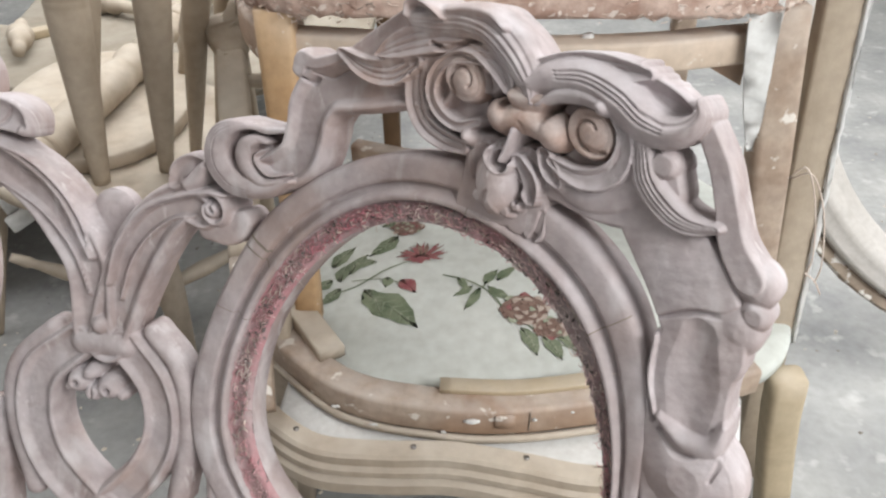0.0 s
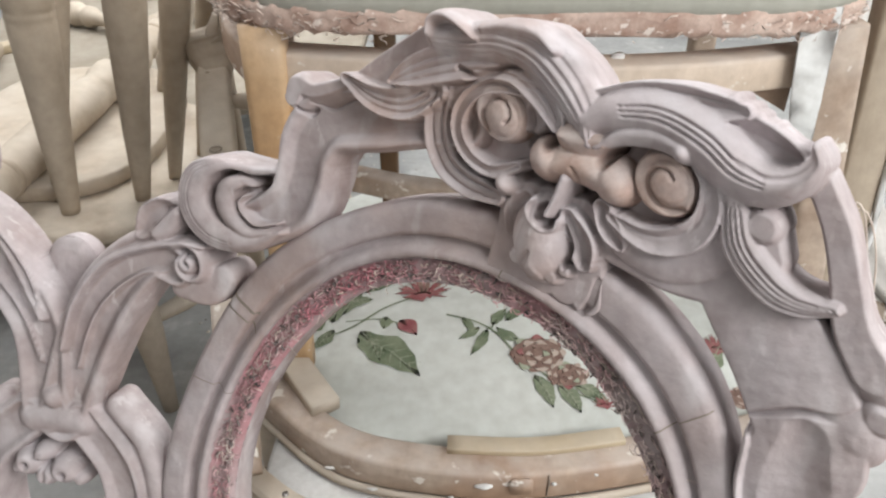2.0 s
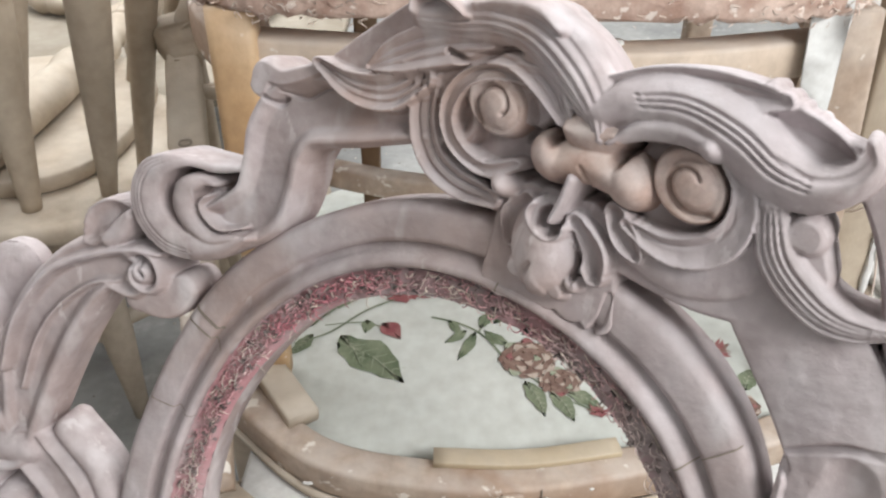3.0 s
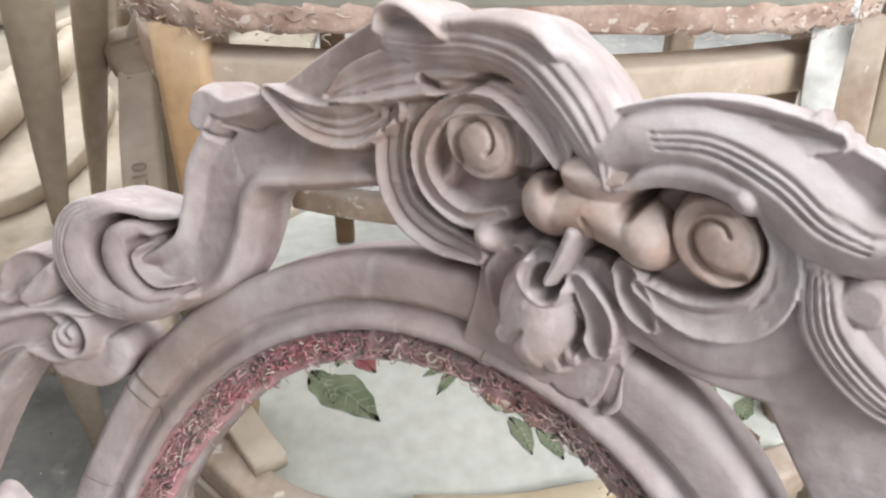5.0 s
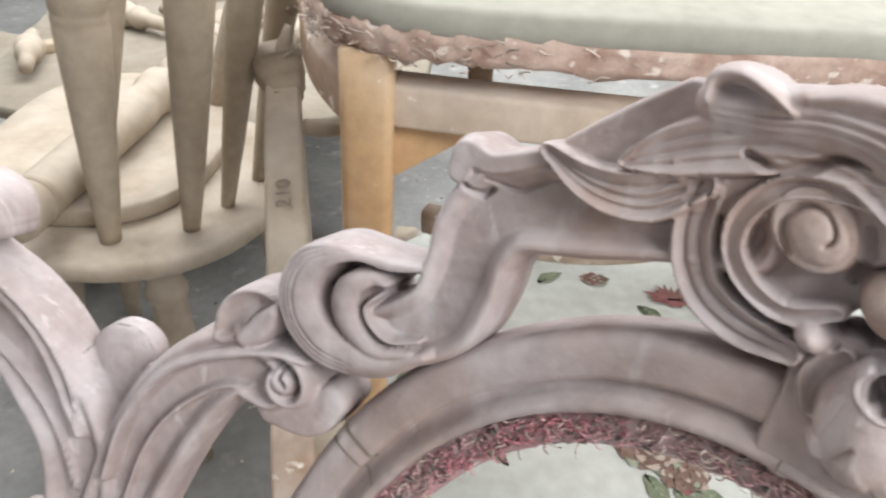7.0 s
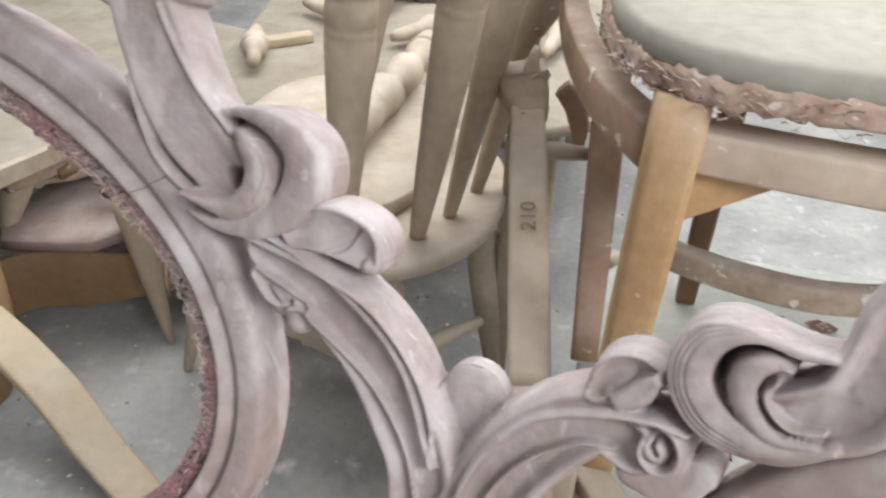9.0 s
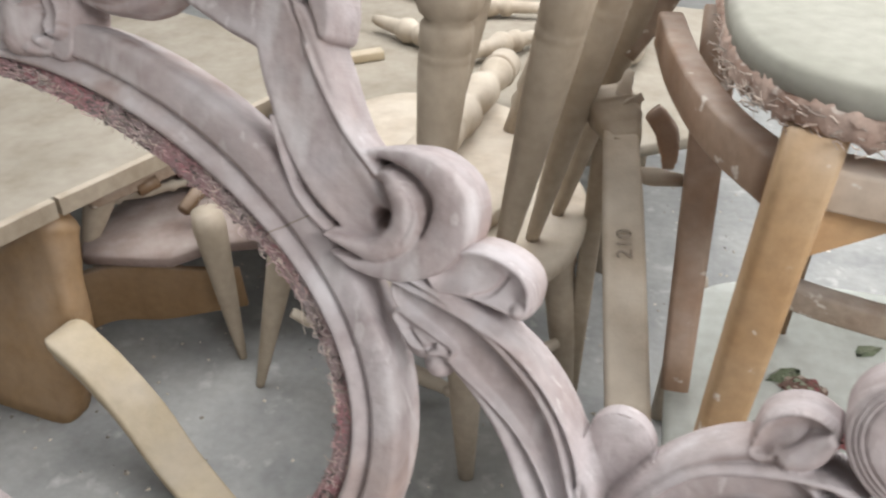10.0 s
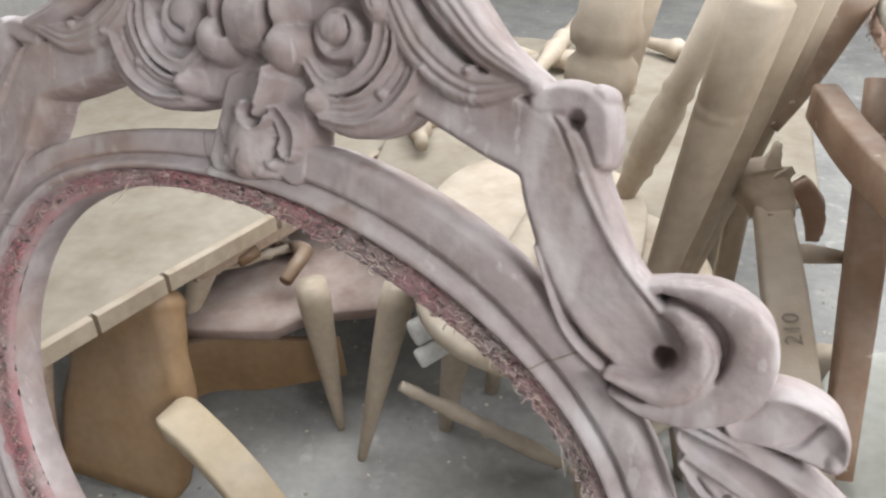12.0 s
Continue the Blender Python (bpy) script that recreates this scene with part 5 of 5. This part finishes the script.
# ---- lower chair with white seat ----
low = thing("white_seat_chair", "pale serpentine chair frame with white padded seat", "chair")
slab("seat_panel", [(-0.3, 0.96), (-0.2, 0.9), (0.0, 0.88), (0.26, 0.83), (0.5, 0.85), (0.55, 1.0), (0.5, 1.2), (-0.28, 1.2)], 0.39, 0.414, WHITE, low, "white primed seat panel")
MOULD = [(-0.02, 0.03), (0.012, 0.03), (0.018, 0.024), (0.018, 0.006), (0.026, 0.0), (0.026, -0.012), (0.02, -0.018), (0.032, -0.026), (0.032, -0.05), (-0.02, -0.05)]
sweep("front_rail", [(-0.34, 0.99, 0.4), (-0.3, 0.94, 0.4), (-0.216, 0.882, 0.4), (-0.1, 0.868, 0.4), (0.015, 0.866, 0.4), (0.14, 0.84, 0.4), (0.26, 0.815, 0.4), (0.45, 0.83, 0.4)], MOULD, PALE, low, n=50, smooth=False)
for x, y in ((-0.255, 0.913), (0.14, 0.85), (-0.05, 0.873)):
    sweep("screw_head", [(x, y, 0.428), (x, y, 0.432)], circle(0.005, 10), METAL, low, up=(0, 1, 0), n=2)
for x, y in ((-0.31, 0.97), (0.45, 0.86), (-0.28, 1.19), (0.5, 1.19)):
    sweep("leg", [(x, y, 0.4), (x, y, 0.2), (x, y, 0.0)], rounded(0.045, 0.045), PALE, low, up=(0, 1, 0), scales=[1, 0.9, 0.7], n=8)

# ---- spindle chair ----
spindle = thing("spindle_chair", "dusty pale wooden chair with thick tapered back spindles", "chair")
slab("seat", oval(-0.79, 1.73, 0.3, 0.325, 2.2, 56), 0.54, 0.58, PALE, spindle, "thick rounded saddle seat", edge=0.01)
TAPER = [(0, 0.018), (0.04, 0.02), (0.25, 0.03), (0.5, 0.039), (0.72, 0.0455), (0.725, 0.044), (0.735, 0.0455), (0.75, 0.0455), (0.755, 0.044), (0.765, 0.046), (1, 0.05)]
BULB = [(0, 0.018), (0.04, 0.02), (0.25, 0.03), (0.5, 0.039), (0.62, 0.043), (0.625, 0.0415), (0.635, 0.043), (0.65, 0.0425), (0.655, 0.041), (0.665, 0.044), (0.72, 0.043), (0.735, 0.036), (0.75, 0.047), (0.78, 0.054), (0.82, 0.053), (0.84, 0.042), (0.855, 0.042), (0.87, 0.052), (0.9, 0.054), (0.93, 0.046), (1, 0.044)]
turned("back_spindle", (-0.759, 1.492, 0.575), (-0.725, 1.53, 1.2), BULB, PALE_DIM, spindle, k=24)
for a, b, f in (((-0.63, 1.545), (-0.53, 1.487), 0.85), ((-0.587, 1.632), (-0.467, 1.612), 0.7), ((-0.553, 1.74), (-0.42, 1.72), 0.7), ((-0.80, 1.54), (-0.69, 1.62), 0.75)):
    turned("back_spindle", (*a, 0.575), (*b, 1.2), [(q, r * f) for q, r in TAPER], PALE_DIM, spindle)
LEG = [(0, 0.027), (0.08, 0.034), (0.13, 0.037), (0.17, 0.033), (0.19, 0.04), (0.22, 0.041), (0.25, 0.034), (0.4, 0.037), (0.6, 0.034), (0.8, 0.026), (1, 0.018)]
for x, y in ((-1.0, 1.78), (-0.7, 1.54), (-0.56, 1.78), (-0.94, 1.92)):
    turned("leg", (x, y, 0.56), (x + 0.35 * (x + 0.79), y + 0.2 * (y - 1.73), 0.0), LEG, PALE, spindle)
turned("stretcher", (-0.72, 1.5, 0.25), (-0.52, 1.72, 0.25), [(0, 0.012), (0.3, 0.018), (0.5, 0.022), (0.7, 0.018), (1, 0.012)], PALE, spindle)

stacked = thing("stacked_seat", "loose pale rounded wooden chair seat lying on another chair seat", "chair seat")
slab("board", oval(-0.885, 1.845, 0.245, 0.325, 2.8, 56), 0.582, 0.618, PALE, stacked, edge=0.004)
turned("peg_hole_plug", (-0.86, 1.56, 0.6175), (-0.86, 1.56, 0.62), [(0, 0.012), (1, 0.011)], BROWN, stacked)
lying = thing("turned_table_leg", "thick pale turned wooden leg lying on a chair seat", "table leg")
turned("shaft", (-0.875, 1.4, 0.664), (-0.785, 2.3, 0.664), [(0, 0.04), (0.02, 0.044), (0.5, 0.046), (0.58, 0.042), (0.6, 0.05), (0.64, 0.05), (0.66, 0.032), (0.7, 0.03), (0.72, 0.044), (0.8, 0.046), (0.82, 0.035), (0.86, 0.03), (0.9, 0.042), (1.0, 0.044)], PALE, lying)
for f, w in ((0.08, 0.048), (0.93, 0.047)):
    p, q = np.array((-0.875, 1.4, 0.664)), np.array((-0.785, 2.3, 0.664))
    turned("collar", tuple(p + (q - p) * f), tuple(p + (q - p) * (f + 0.02)), [(0, w - 0.006), (0.2, w - 0.001), (0.5, w), (0.8, w - 0.001), (1, w - 0.006)], PALE_DIM, lying)
leaning = thing("turned_chair_post", "slim pale turned chair leg leaning between the spindles", "chair post")
turned("shaft", (-0.72, 2.02, 0.565), (-0.545, 2.0, 1.09), [(0, 0.02), (0.2, 0.028), (0.24, 0.036), (0.28, 0.03), (0.3, 0.036), (0.52, 0.038), (0.56, 0.03), (0.6, 0.036), (0.64, 0.03), (1, 0.036)], PALE, leaning)

# ---- stamped chair ----
stamped = thing("stamped_chair", "pale sanded wooden chair posts with stamped digits", "chair")
POST_TOP, POST_LOW = np.array((-0.475, 1.72, 0.93)), np.array((-0.335, 1.0, 0.5))


def on_post(f, lift=0.0):
    return POST_TOP * (1 - f) + POST_LOW * f + np.array((0, -0.5, 0.86)) * lift


sweep("back_post", [on_post(0.16), on_post(0.34, 0.004), on_post(0.55), on_post(0.76)], rounded(0.064, 0.042), PALE, stamped, up=(0, -0.5, 0.86), n=24, scales=[0.85, 0.98, 1, 0.97])
sweep("foot_end", [on_post(0.76), on_post(0.9), on_post(1.0), on_post(1.1)], rounded(0.061, 0.041), TAN, stamped, "brown stained lower end", up=(0, -0.5, 0.86), n=10, jitter=0.0006)
sweep("joint_block", [(-0.438, 1.565, 0.838), (-0.452, 1.6, 0.855), (-0.468, 1.635, 0.868), (-0.478, 1.66, 0.89)], rounded(0.066, 0.05, 0.25), PALE_DIM, stamped, "splintered joint crusted with old glue", up=(0, -0.5, 0.86), n=16, scales=[0.75, 1.1, 1.35, 0.9], jitter=0.0014)
for tip in ((-0.515, 1.66, 0.87), (-0.45, 1.66, 0.93), (-0.425, 1.63, 0.9)):
    sweep("splinter", [(-0.462, 1.61, 0.86), tuple((np.array(tip) + (-0.462, 1.61, 0.86)) / 2 + (0, 0, 0.004)), tip], rounded(0.028, 0.02, 0.2), PALE, stamped, up=(0, 1, 0.1), n=10, scales=[1, 0.9, 0.45], jitter=0.0012)
sweep("broken_tenon", [(-0.4, 1.69, 0.85), (-0.372, 1.69, 0.815), (-0.36, 1.688, 0.775), (-0.357, 1.686, 0.745)], rounded(0.045, 0.035, 0.2), RUSSET, stamped, "broken reddish tenon", up=(0, 1, 0), n=12, scales=[0.7, 0.85, 0.75, 0.45], jitter=0.0012)
sweep("arm", [(-0.47, 1.72, 0.94), (-0.42, 1.74, 1.02), (-0.37, 1.76, 1.16)], rounded(0.05, 0.04), TAN, stamped, up=(0, 1, 0), n=10, scales=[1, 0.9, 1.3])
turned("stretcher", (-0.44, 1.52, 0.81), (-0.33, 1.56, 0.79), [(0, 0.01), (0.5, 0.016), (1, 0.01)], PALE, stamped)
sweep("rear_leg", [(-0.48, 1.74, 0.95), (-0.48, 1.78, 0.4), (-0.48, 1.8, 0.0)], rounded(0.04, 0.04), PALE_DIM, stamped, up=(0, 1, 0), n=6)


def stamp(text, size, m, parent):
    font = bpy.data.curves.new("stamp", "FONT")
    font.body, font.size, font.extrude = text, size, 0.0004
    font.align_x, font.align_y = "CENTER", "CENTER"
    tmp = new("stamp", font)
    bpy.context.view_layer.update()
    me = bpy.data.meshes.new_from_object(tmp.evaluated_get(bpy.context.evaluated_depsgraph_get()))
    bpy.data.objects.remove(tmp)
    me.materials.clear()
    me.materials.append(INK)
    ob = new("stamped_number", me)
    ob.parent = parent
    ob.matrix_basis = m
    ob["label"] = "dark stamped digits"


def stamp_pose():
    way = Vector(POST_TOP - POST_LOW).normalized()
    out = Vector((0, -0.5, 0.86))
    out = (out - way * out.dot(way)).normalized()
    side = way.cross(out)
    place = Vector(POST_TOP * 0.555 + POST_LOW * 0.445) + out * 0.027
    return Matrix.Translation(place) @ Matrix((way, -side, out)).transposed().to_4x4()


stamp("210", 0.034, stamp_pose(), bpy.data.objects["back_post"])

# ---- low bench, brown frame and stool behind the middle oval ----
bench = thing("low_bench", "dusty pale wooden bench top with jointed edge boards", "bench")
slab("top", [(-1.765, 1.22), (-1.66, 1.56), (-1.545, 1.88), (-1.42, 2.3), (-1.36, 2.6), (-2.4, 2.9), (-2.7, 2.1), (-2.75, 1.25)], 0.49, 0.522, BENCH, bench, "dusty stained bench top", edge=0.003)
for p, q in (((-1.75, 1.228), (-1.7, 1.39)), ((-1.697, 1.4), (-1.645, 1.56)), ((-1.642, 1.57), (-1.535, 1.87)), ((-1.53, 1.885), (-1.41, 2.29))):
    sweep("edge_board", [(*p, 0.503), (*((np.array(p) + q) / 2), 0.503), (*q, 0.503)], rounded(0.022, 0.044, 0.1), PALE_DIM, bench, n=4, smooth=False)
sweep("metal_bracket", [(-1.775, 1.205, 0.5), (-1.76, 1.23, 0.5)], rounded(0.03, 0.046), METAL, bench, n=3)
sweep("under_rail", [(-1.66, 1.68, 0.455), (-1.585, 1.84, 0.455), (-1.5, 2.06, 0.455)], rounded(0.035, 0.05), TAN, bench, n=5)
for a, b in (((-1.63, 1.84, 0.45), (-1.667, 1.8, 0.44)), ((-1.57, 1.83, 0.44), (-1.6, 1.785, 0.43)), ((-1.45, 1.87, 0.44), (-1.47, 1.77, 0.4))):
    turned("dowel", a, b, [(0, 0.018), (0.95, 0.018), (1, 0.014)], BROWN, bench)
for x, y in ((-2.3, 1.5), (-2.3, 2.6), (-1.6, 2.45)):
    sweep("leg", [(x, y, 0.49), (x, y, 0.2), (x, y, 0.0)], rounded(0.06, 0.06), PALE_DIM, bench, up=(0, 1, 0), n=5)

brown = thing("brown_chair_frame", "brown varnished chair frame with shaped apron under the bench", "chair")
sweep("shaped_leg", [(-1.815, 1.58, 0.385), (-1.795, 1.565, 0.36), (-1.77, 1.53, 0.3), (-1.76, 1.48, 0.18), (-1.78, 1.42, 0.0)], rounded(0.38, 0.1, 0.3), ORANGE_BROWN, brown, up=(0, 1, 0), n=24, scales=[0.85, 1.0, 0.8, 0.9, 0.85])
sweep("apron", [(-1.76, 1.6, 0.15), (-1.68, 1.68, 0.165), (-1.56, 1.72, 0.17), (-1.46, 1.74, 0.18), (-1.34, 1.78, 0.19)], rounded(0.025, 0.17, 0.2), ORANGE_BROWN, brown, n=24, scales=[1, 1, 1.05, 0.85, 0.7])
sweep("cross_panel", [(-2.02, 1.36, 0.0), (-2.01, 1.38, 0.2), (-1.98, 1.42, 0.42)], rounded(0.22, 0.05, 0.3), TAN, brown, up=(0, 1, 0), n=6)

stool = thing("cone_leg_stool", "dusty mauve stool seat on pale cone-shaped legs", "stool")
slab("seat", [(-1.74, 1.72), (-1.67, 1.62), (-1.6, 1.635), (-1.53, 1.65), (-1.46, 1.67), (-1.4, 1.75), (-1.32, 1.79), (-1.2, 1.84), (-1.12, 1.95), (-1.2, 2.2), (-1.7, 2.2)], 0.3, 0.33, MAUVE, stool, "dusty mauve padded seat", dome=0.02)
CONE = [(0, 0.01), (0.03, 0.012), (0.5, 0.028), (0.9, 0.04), (1, 0.036)]
for a, b in (((-1.244, 1.631, 0.0), (-1.15, 1.72, 0.48)), ((-1.335, 1.715, 0.0), (-1.37, 1.72, 0.45)), ((-1.82, 1.76, 0.0), (-1.73, 1.82, 0.31)), ((-1.713, 1.669, 0.27), (-1.66, 1.74, 0.46)), ((-1.15, 2.15, 0.0), (-1.2, 2.1, 0.32))):
    turned("leg", a, b, CONE, PALE_DIM, stool)
turned("baluster", (-1.683, 1.776, 0.395), (-1.545, 1.985, 0.365), [(0, 0.012), (0.08, 0.018), (0.14, 0.01), (0.4, 0.017), (0.6, 0.012), (0.66, 0.018), (0.72, 0.011), (1, 0.016)], PALE, stool, "slim pale turned baluster")
turned("knobbed_bar", (-1.63, 2.01, 0.37), (-1.48, 1.93, 0.385), [(0, 0.014), (0.1, 0.022), (0.25, 0.022), (0.35, 0.01), (0.6, 0.01), (0.7, 0.021), (0.88, 0.021), (1, 0.012)], RUSSET, stool, "dark red knobbed bar")
turned("stretcher", (-1.127, 1.63, 0.27), (-0.76, 1.72, 0.03), [(0, 0.012), (0.1, 0.016), (0.13, 0.012), (0.3, 0.02), (0.5, 0.016), (0.53, 0.024), (0.57, 0.016), (0.8, 0.022), (1, 0.014)], PALE, stool)
stub = thing("turned_stub", "short white turned wooden stub resting on a chair leg", "wood stub")
turned("shaft", (-1.085, 1.61, 0.44), (-0.99, 1.7, 0.47), [(0, 0.026), (0.04, 0.03), (0.3, 0.03), (0.35, 0.024), (0.6, 0.028), (1, 0.024)], WHITE, stub)
turned("peg", (-1.064, 1.58, 0.40), (-0.99, 1.65, 0.43), [(0, 0.018), (0.05, 0.022), (1, 0.022)], WHITE, stub)

armrest = thing("curved_armrest", "loose cream plywood armrest with rounded end", "armrest")
ARM = [(-1.592, 1.404, 0.277), (-1.568, 1.4, 0.288), (-1.535, 1.392, 0.28), (-1.463, 1.376, 0.23), (-1.368, 1.345, 0.161), (-1.248, 1.286, 0.086), (-1.08, 1.2, 0.045)]
sweep("strip", ARM, rounded(0.1, 0.026, 0.3), CREAM, armrest, "pale cream top layer", n=30, scales=[0.3, 0.72, 0.92, 1, 1, 1, 1, 1, 1, 0.95, 0.9, 0.85])
sweep("core", [(x, y + 0.004, z - 0.028) for x, y, z in ARM], rounded(0.093, 0.03, 0.2), PALE_DIM, armrest, "tan plywood core", n=30, scales=[0.3, 0.72, 0.92, 1, 1, 1, 1, 1, 1, 0.95, 0.9, 0.85])

# ---- pale board with stacked parts, farther back ----
board = thing("pale_worktop", "dusty pale worktop strewn with turned chair parts", "worktop")
slab("top", [(-1.36, 2.08), (-1.0, 1.98), (-0.6, 2.0), (-0.25, 2.25), (-0.2, 3.3), (-1.55, 3.35)], 0.525, 0.56, BENCH, board, edge=0.004)
for x, y in ((-1.2, 2.25), (-0.45, 2.4), (-0.4, 3.1), (-1.35, 3.1)):
    sweep("leg", [(x, y, 0.53), (x, y, 0.25), (x, y, 0.0)], rounded(0.06, 0.06), PALE_DIM, board, up=(0, 1, 0), n=5)
KNOB = [(0, 0.014), (0.1, 0.02), (0.35, 0.026), (0.4, 0.036), (0.46, 0.04), (0.52, 0.034), (0.56, 0.024), (0.6, 0.034), (0.66, 0.034), (0.7, 0.022), (1, 0.018)]
for a, b in (((-1.3, 2.72, 0.6), (-1.0, 2.56, 0.6)), ((-1.12, 2.95, 0.6), (-0.8, 3.0, 0.6)), ((-0.95, 2.5, 0.6), (-0.75, 2.75, 0.6)), ((-0.5, 2.5, 0.6), (-0.45, 2.9, 0.6)), ((-1.35, 2.45, 0.6), (-1.25, 2.2, 0.6)), ((-1.07, 2.7, 0.6), (-0.99, 3.3, 0.66)), ((-0.75, 3.25, 0.6), (-0.5, 3.1, 0.6)), ((-1.45, 3.2, 0.6), (-1.07, 2.97, 0.6)), ((-0.7, 2.3, 0.6), (-0.62, 2.7, 0.6))):
    part_leg = thing("turned_spindle", "pale turned chair spindle lying on the worktop", "spindle", group="spindles on the worktop")
    turned("shaft", a, b, KNOB, PALE, part_leg)
wedge = thing("wood_offcut", "yellowish wood offcut lying on the worktop", "wood offcut")
sweep("block", [(-1.36, 2.36, 0.575), (-1.2, 2.5, 0.575)], rounded(0.04, 0.03), CREAM, wedge, n=4)

# ---- oval chair back at the side ----
silver = thing("oval_back_chair", "worn silver-white oval chair back with chipped rim", "chair")


def tilted(a, r, off=0.0):
    return (1.19 + (0.44 + r) * math.cos(a), 1.5 + 0.55 * (0.46 + r) * math.sin(a) - 0.83 * off, 0.8 + 0.83 * (0.46 + r) * math.sin(a) + 0.55 * off)


TURN_STEPS = np.linspace(0, 2 * math.pi, 28, endpoint=False)
FRAME_UP = (0, -0.83, 0.55)
sweep("oval_frame", [tilted(a, 0) for a in TURN_STEPS], [(-0.046, -0.014), (-0.046, 0.008), (-0.036, 0.016), (-0.022, 0.013), (-0.012, 0.019), (0.006, 0.022), (0.022, 0.019), (0.03, 0.01), (0.042, 0.013), (0.05, 0.005), (0.05, -0.014)], SILVER, silver, n=120, closed=True, up=FRAME_UP)
sweep("chipped_rim", [tilted(a, 0.06, -0.025) for a in TURN_STEPS], rounded(0.03, 0.02), SHABBY, silver, "dark wood rim with flaking paint", n=120, closed=True, up=FRAME_UP, jitter=0.001)
sweep("leg", [(1.26, 1.26, 0.42), (1.28, 1.3, 0.2), (1.3, 1.32, 0.0)], rounded(0.045, 0.045), SILVER, silver, up=(0, 1, 0), n=8, scales=[1, 0.85, 0.6])
sweep("leg", [(1.46, 1.3, 0.5), (1.48, 1.3, 0.25), (1.5, 1.3, 0.0)], rounded(0.045, 0.045), SILVER, silver, up=(0, 1, 0), n=8, scales=[1, 0.85, 0.6])
sweep("crest_block", [(0.94, 1.72, 1.1), (0.99, 1.76, 1.16), (1.06, 1.79, 1.2)], rounded(0.07, 0.04), SILVER, silver, n=8)

twine = thing("twine", "loose loops of pale twine hanging from a post", "twine")
for pts in ([(0.56, 1.09, 0.83), (0.575, 1.07, 0.86), (0.6, 1.06, 0.8), (0.625, 1.06, 0.7), (0.63, 1.07, 0.64)], [(0.565, 1.09, 0.83), (0.585, 1.065, 0.85), (0.62, 1.06, 0.78), (0.645, 1.06, 0.68), (0.65, 1.07, 0.63)], [(0.62, 1.06, 0.66), (0.64, 1.055, 0.645), (0.655, 1.05, 0.62)]):
    sweep("strand", pts, circle(0.0014, 6), THREAD, twine, n=20)


def floor_chips():
    rs = np.random.RandomState(11)
    verts, faces = [], []
    for _ in range(900):
        x, y = (rs.uniform(-2.2, 0.3), rs.uniform(0.6, 3.2)) if rs.rand() < 0.7 else (rs.uniform(0.7, 2.4), rs.uniform(1.0, 3.4))
        r, a = rs.uniform(0.002, 0.008), rs.uniform(0, 6.28)
        n = len(verts)
        for i in range(5):
            g = a + i * 1.257
            rr = r * rs.uniform(0.5, 1.2)
            verts.append((x + rr * math.cos(g), y + rr * math.sin(g), 0.001))
        verts.append((x, y, 0.001 + r * 0.6))
        faces += [(n + i, n + (i + 1) % 5, n + 5) for i in range(5)]
    chips = mesh_part("wood_chips", verts, faces, CHIP, smooth=False)
    tagged(chips, "scattered pale and dark wood chips on the floor", "wood chips", kind="stuff")


floor_chips()
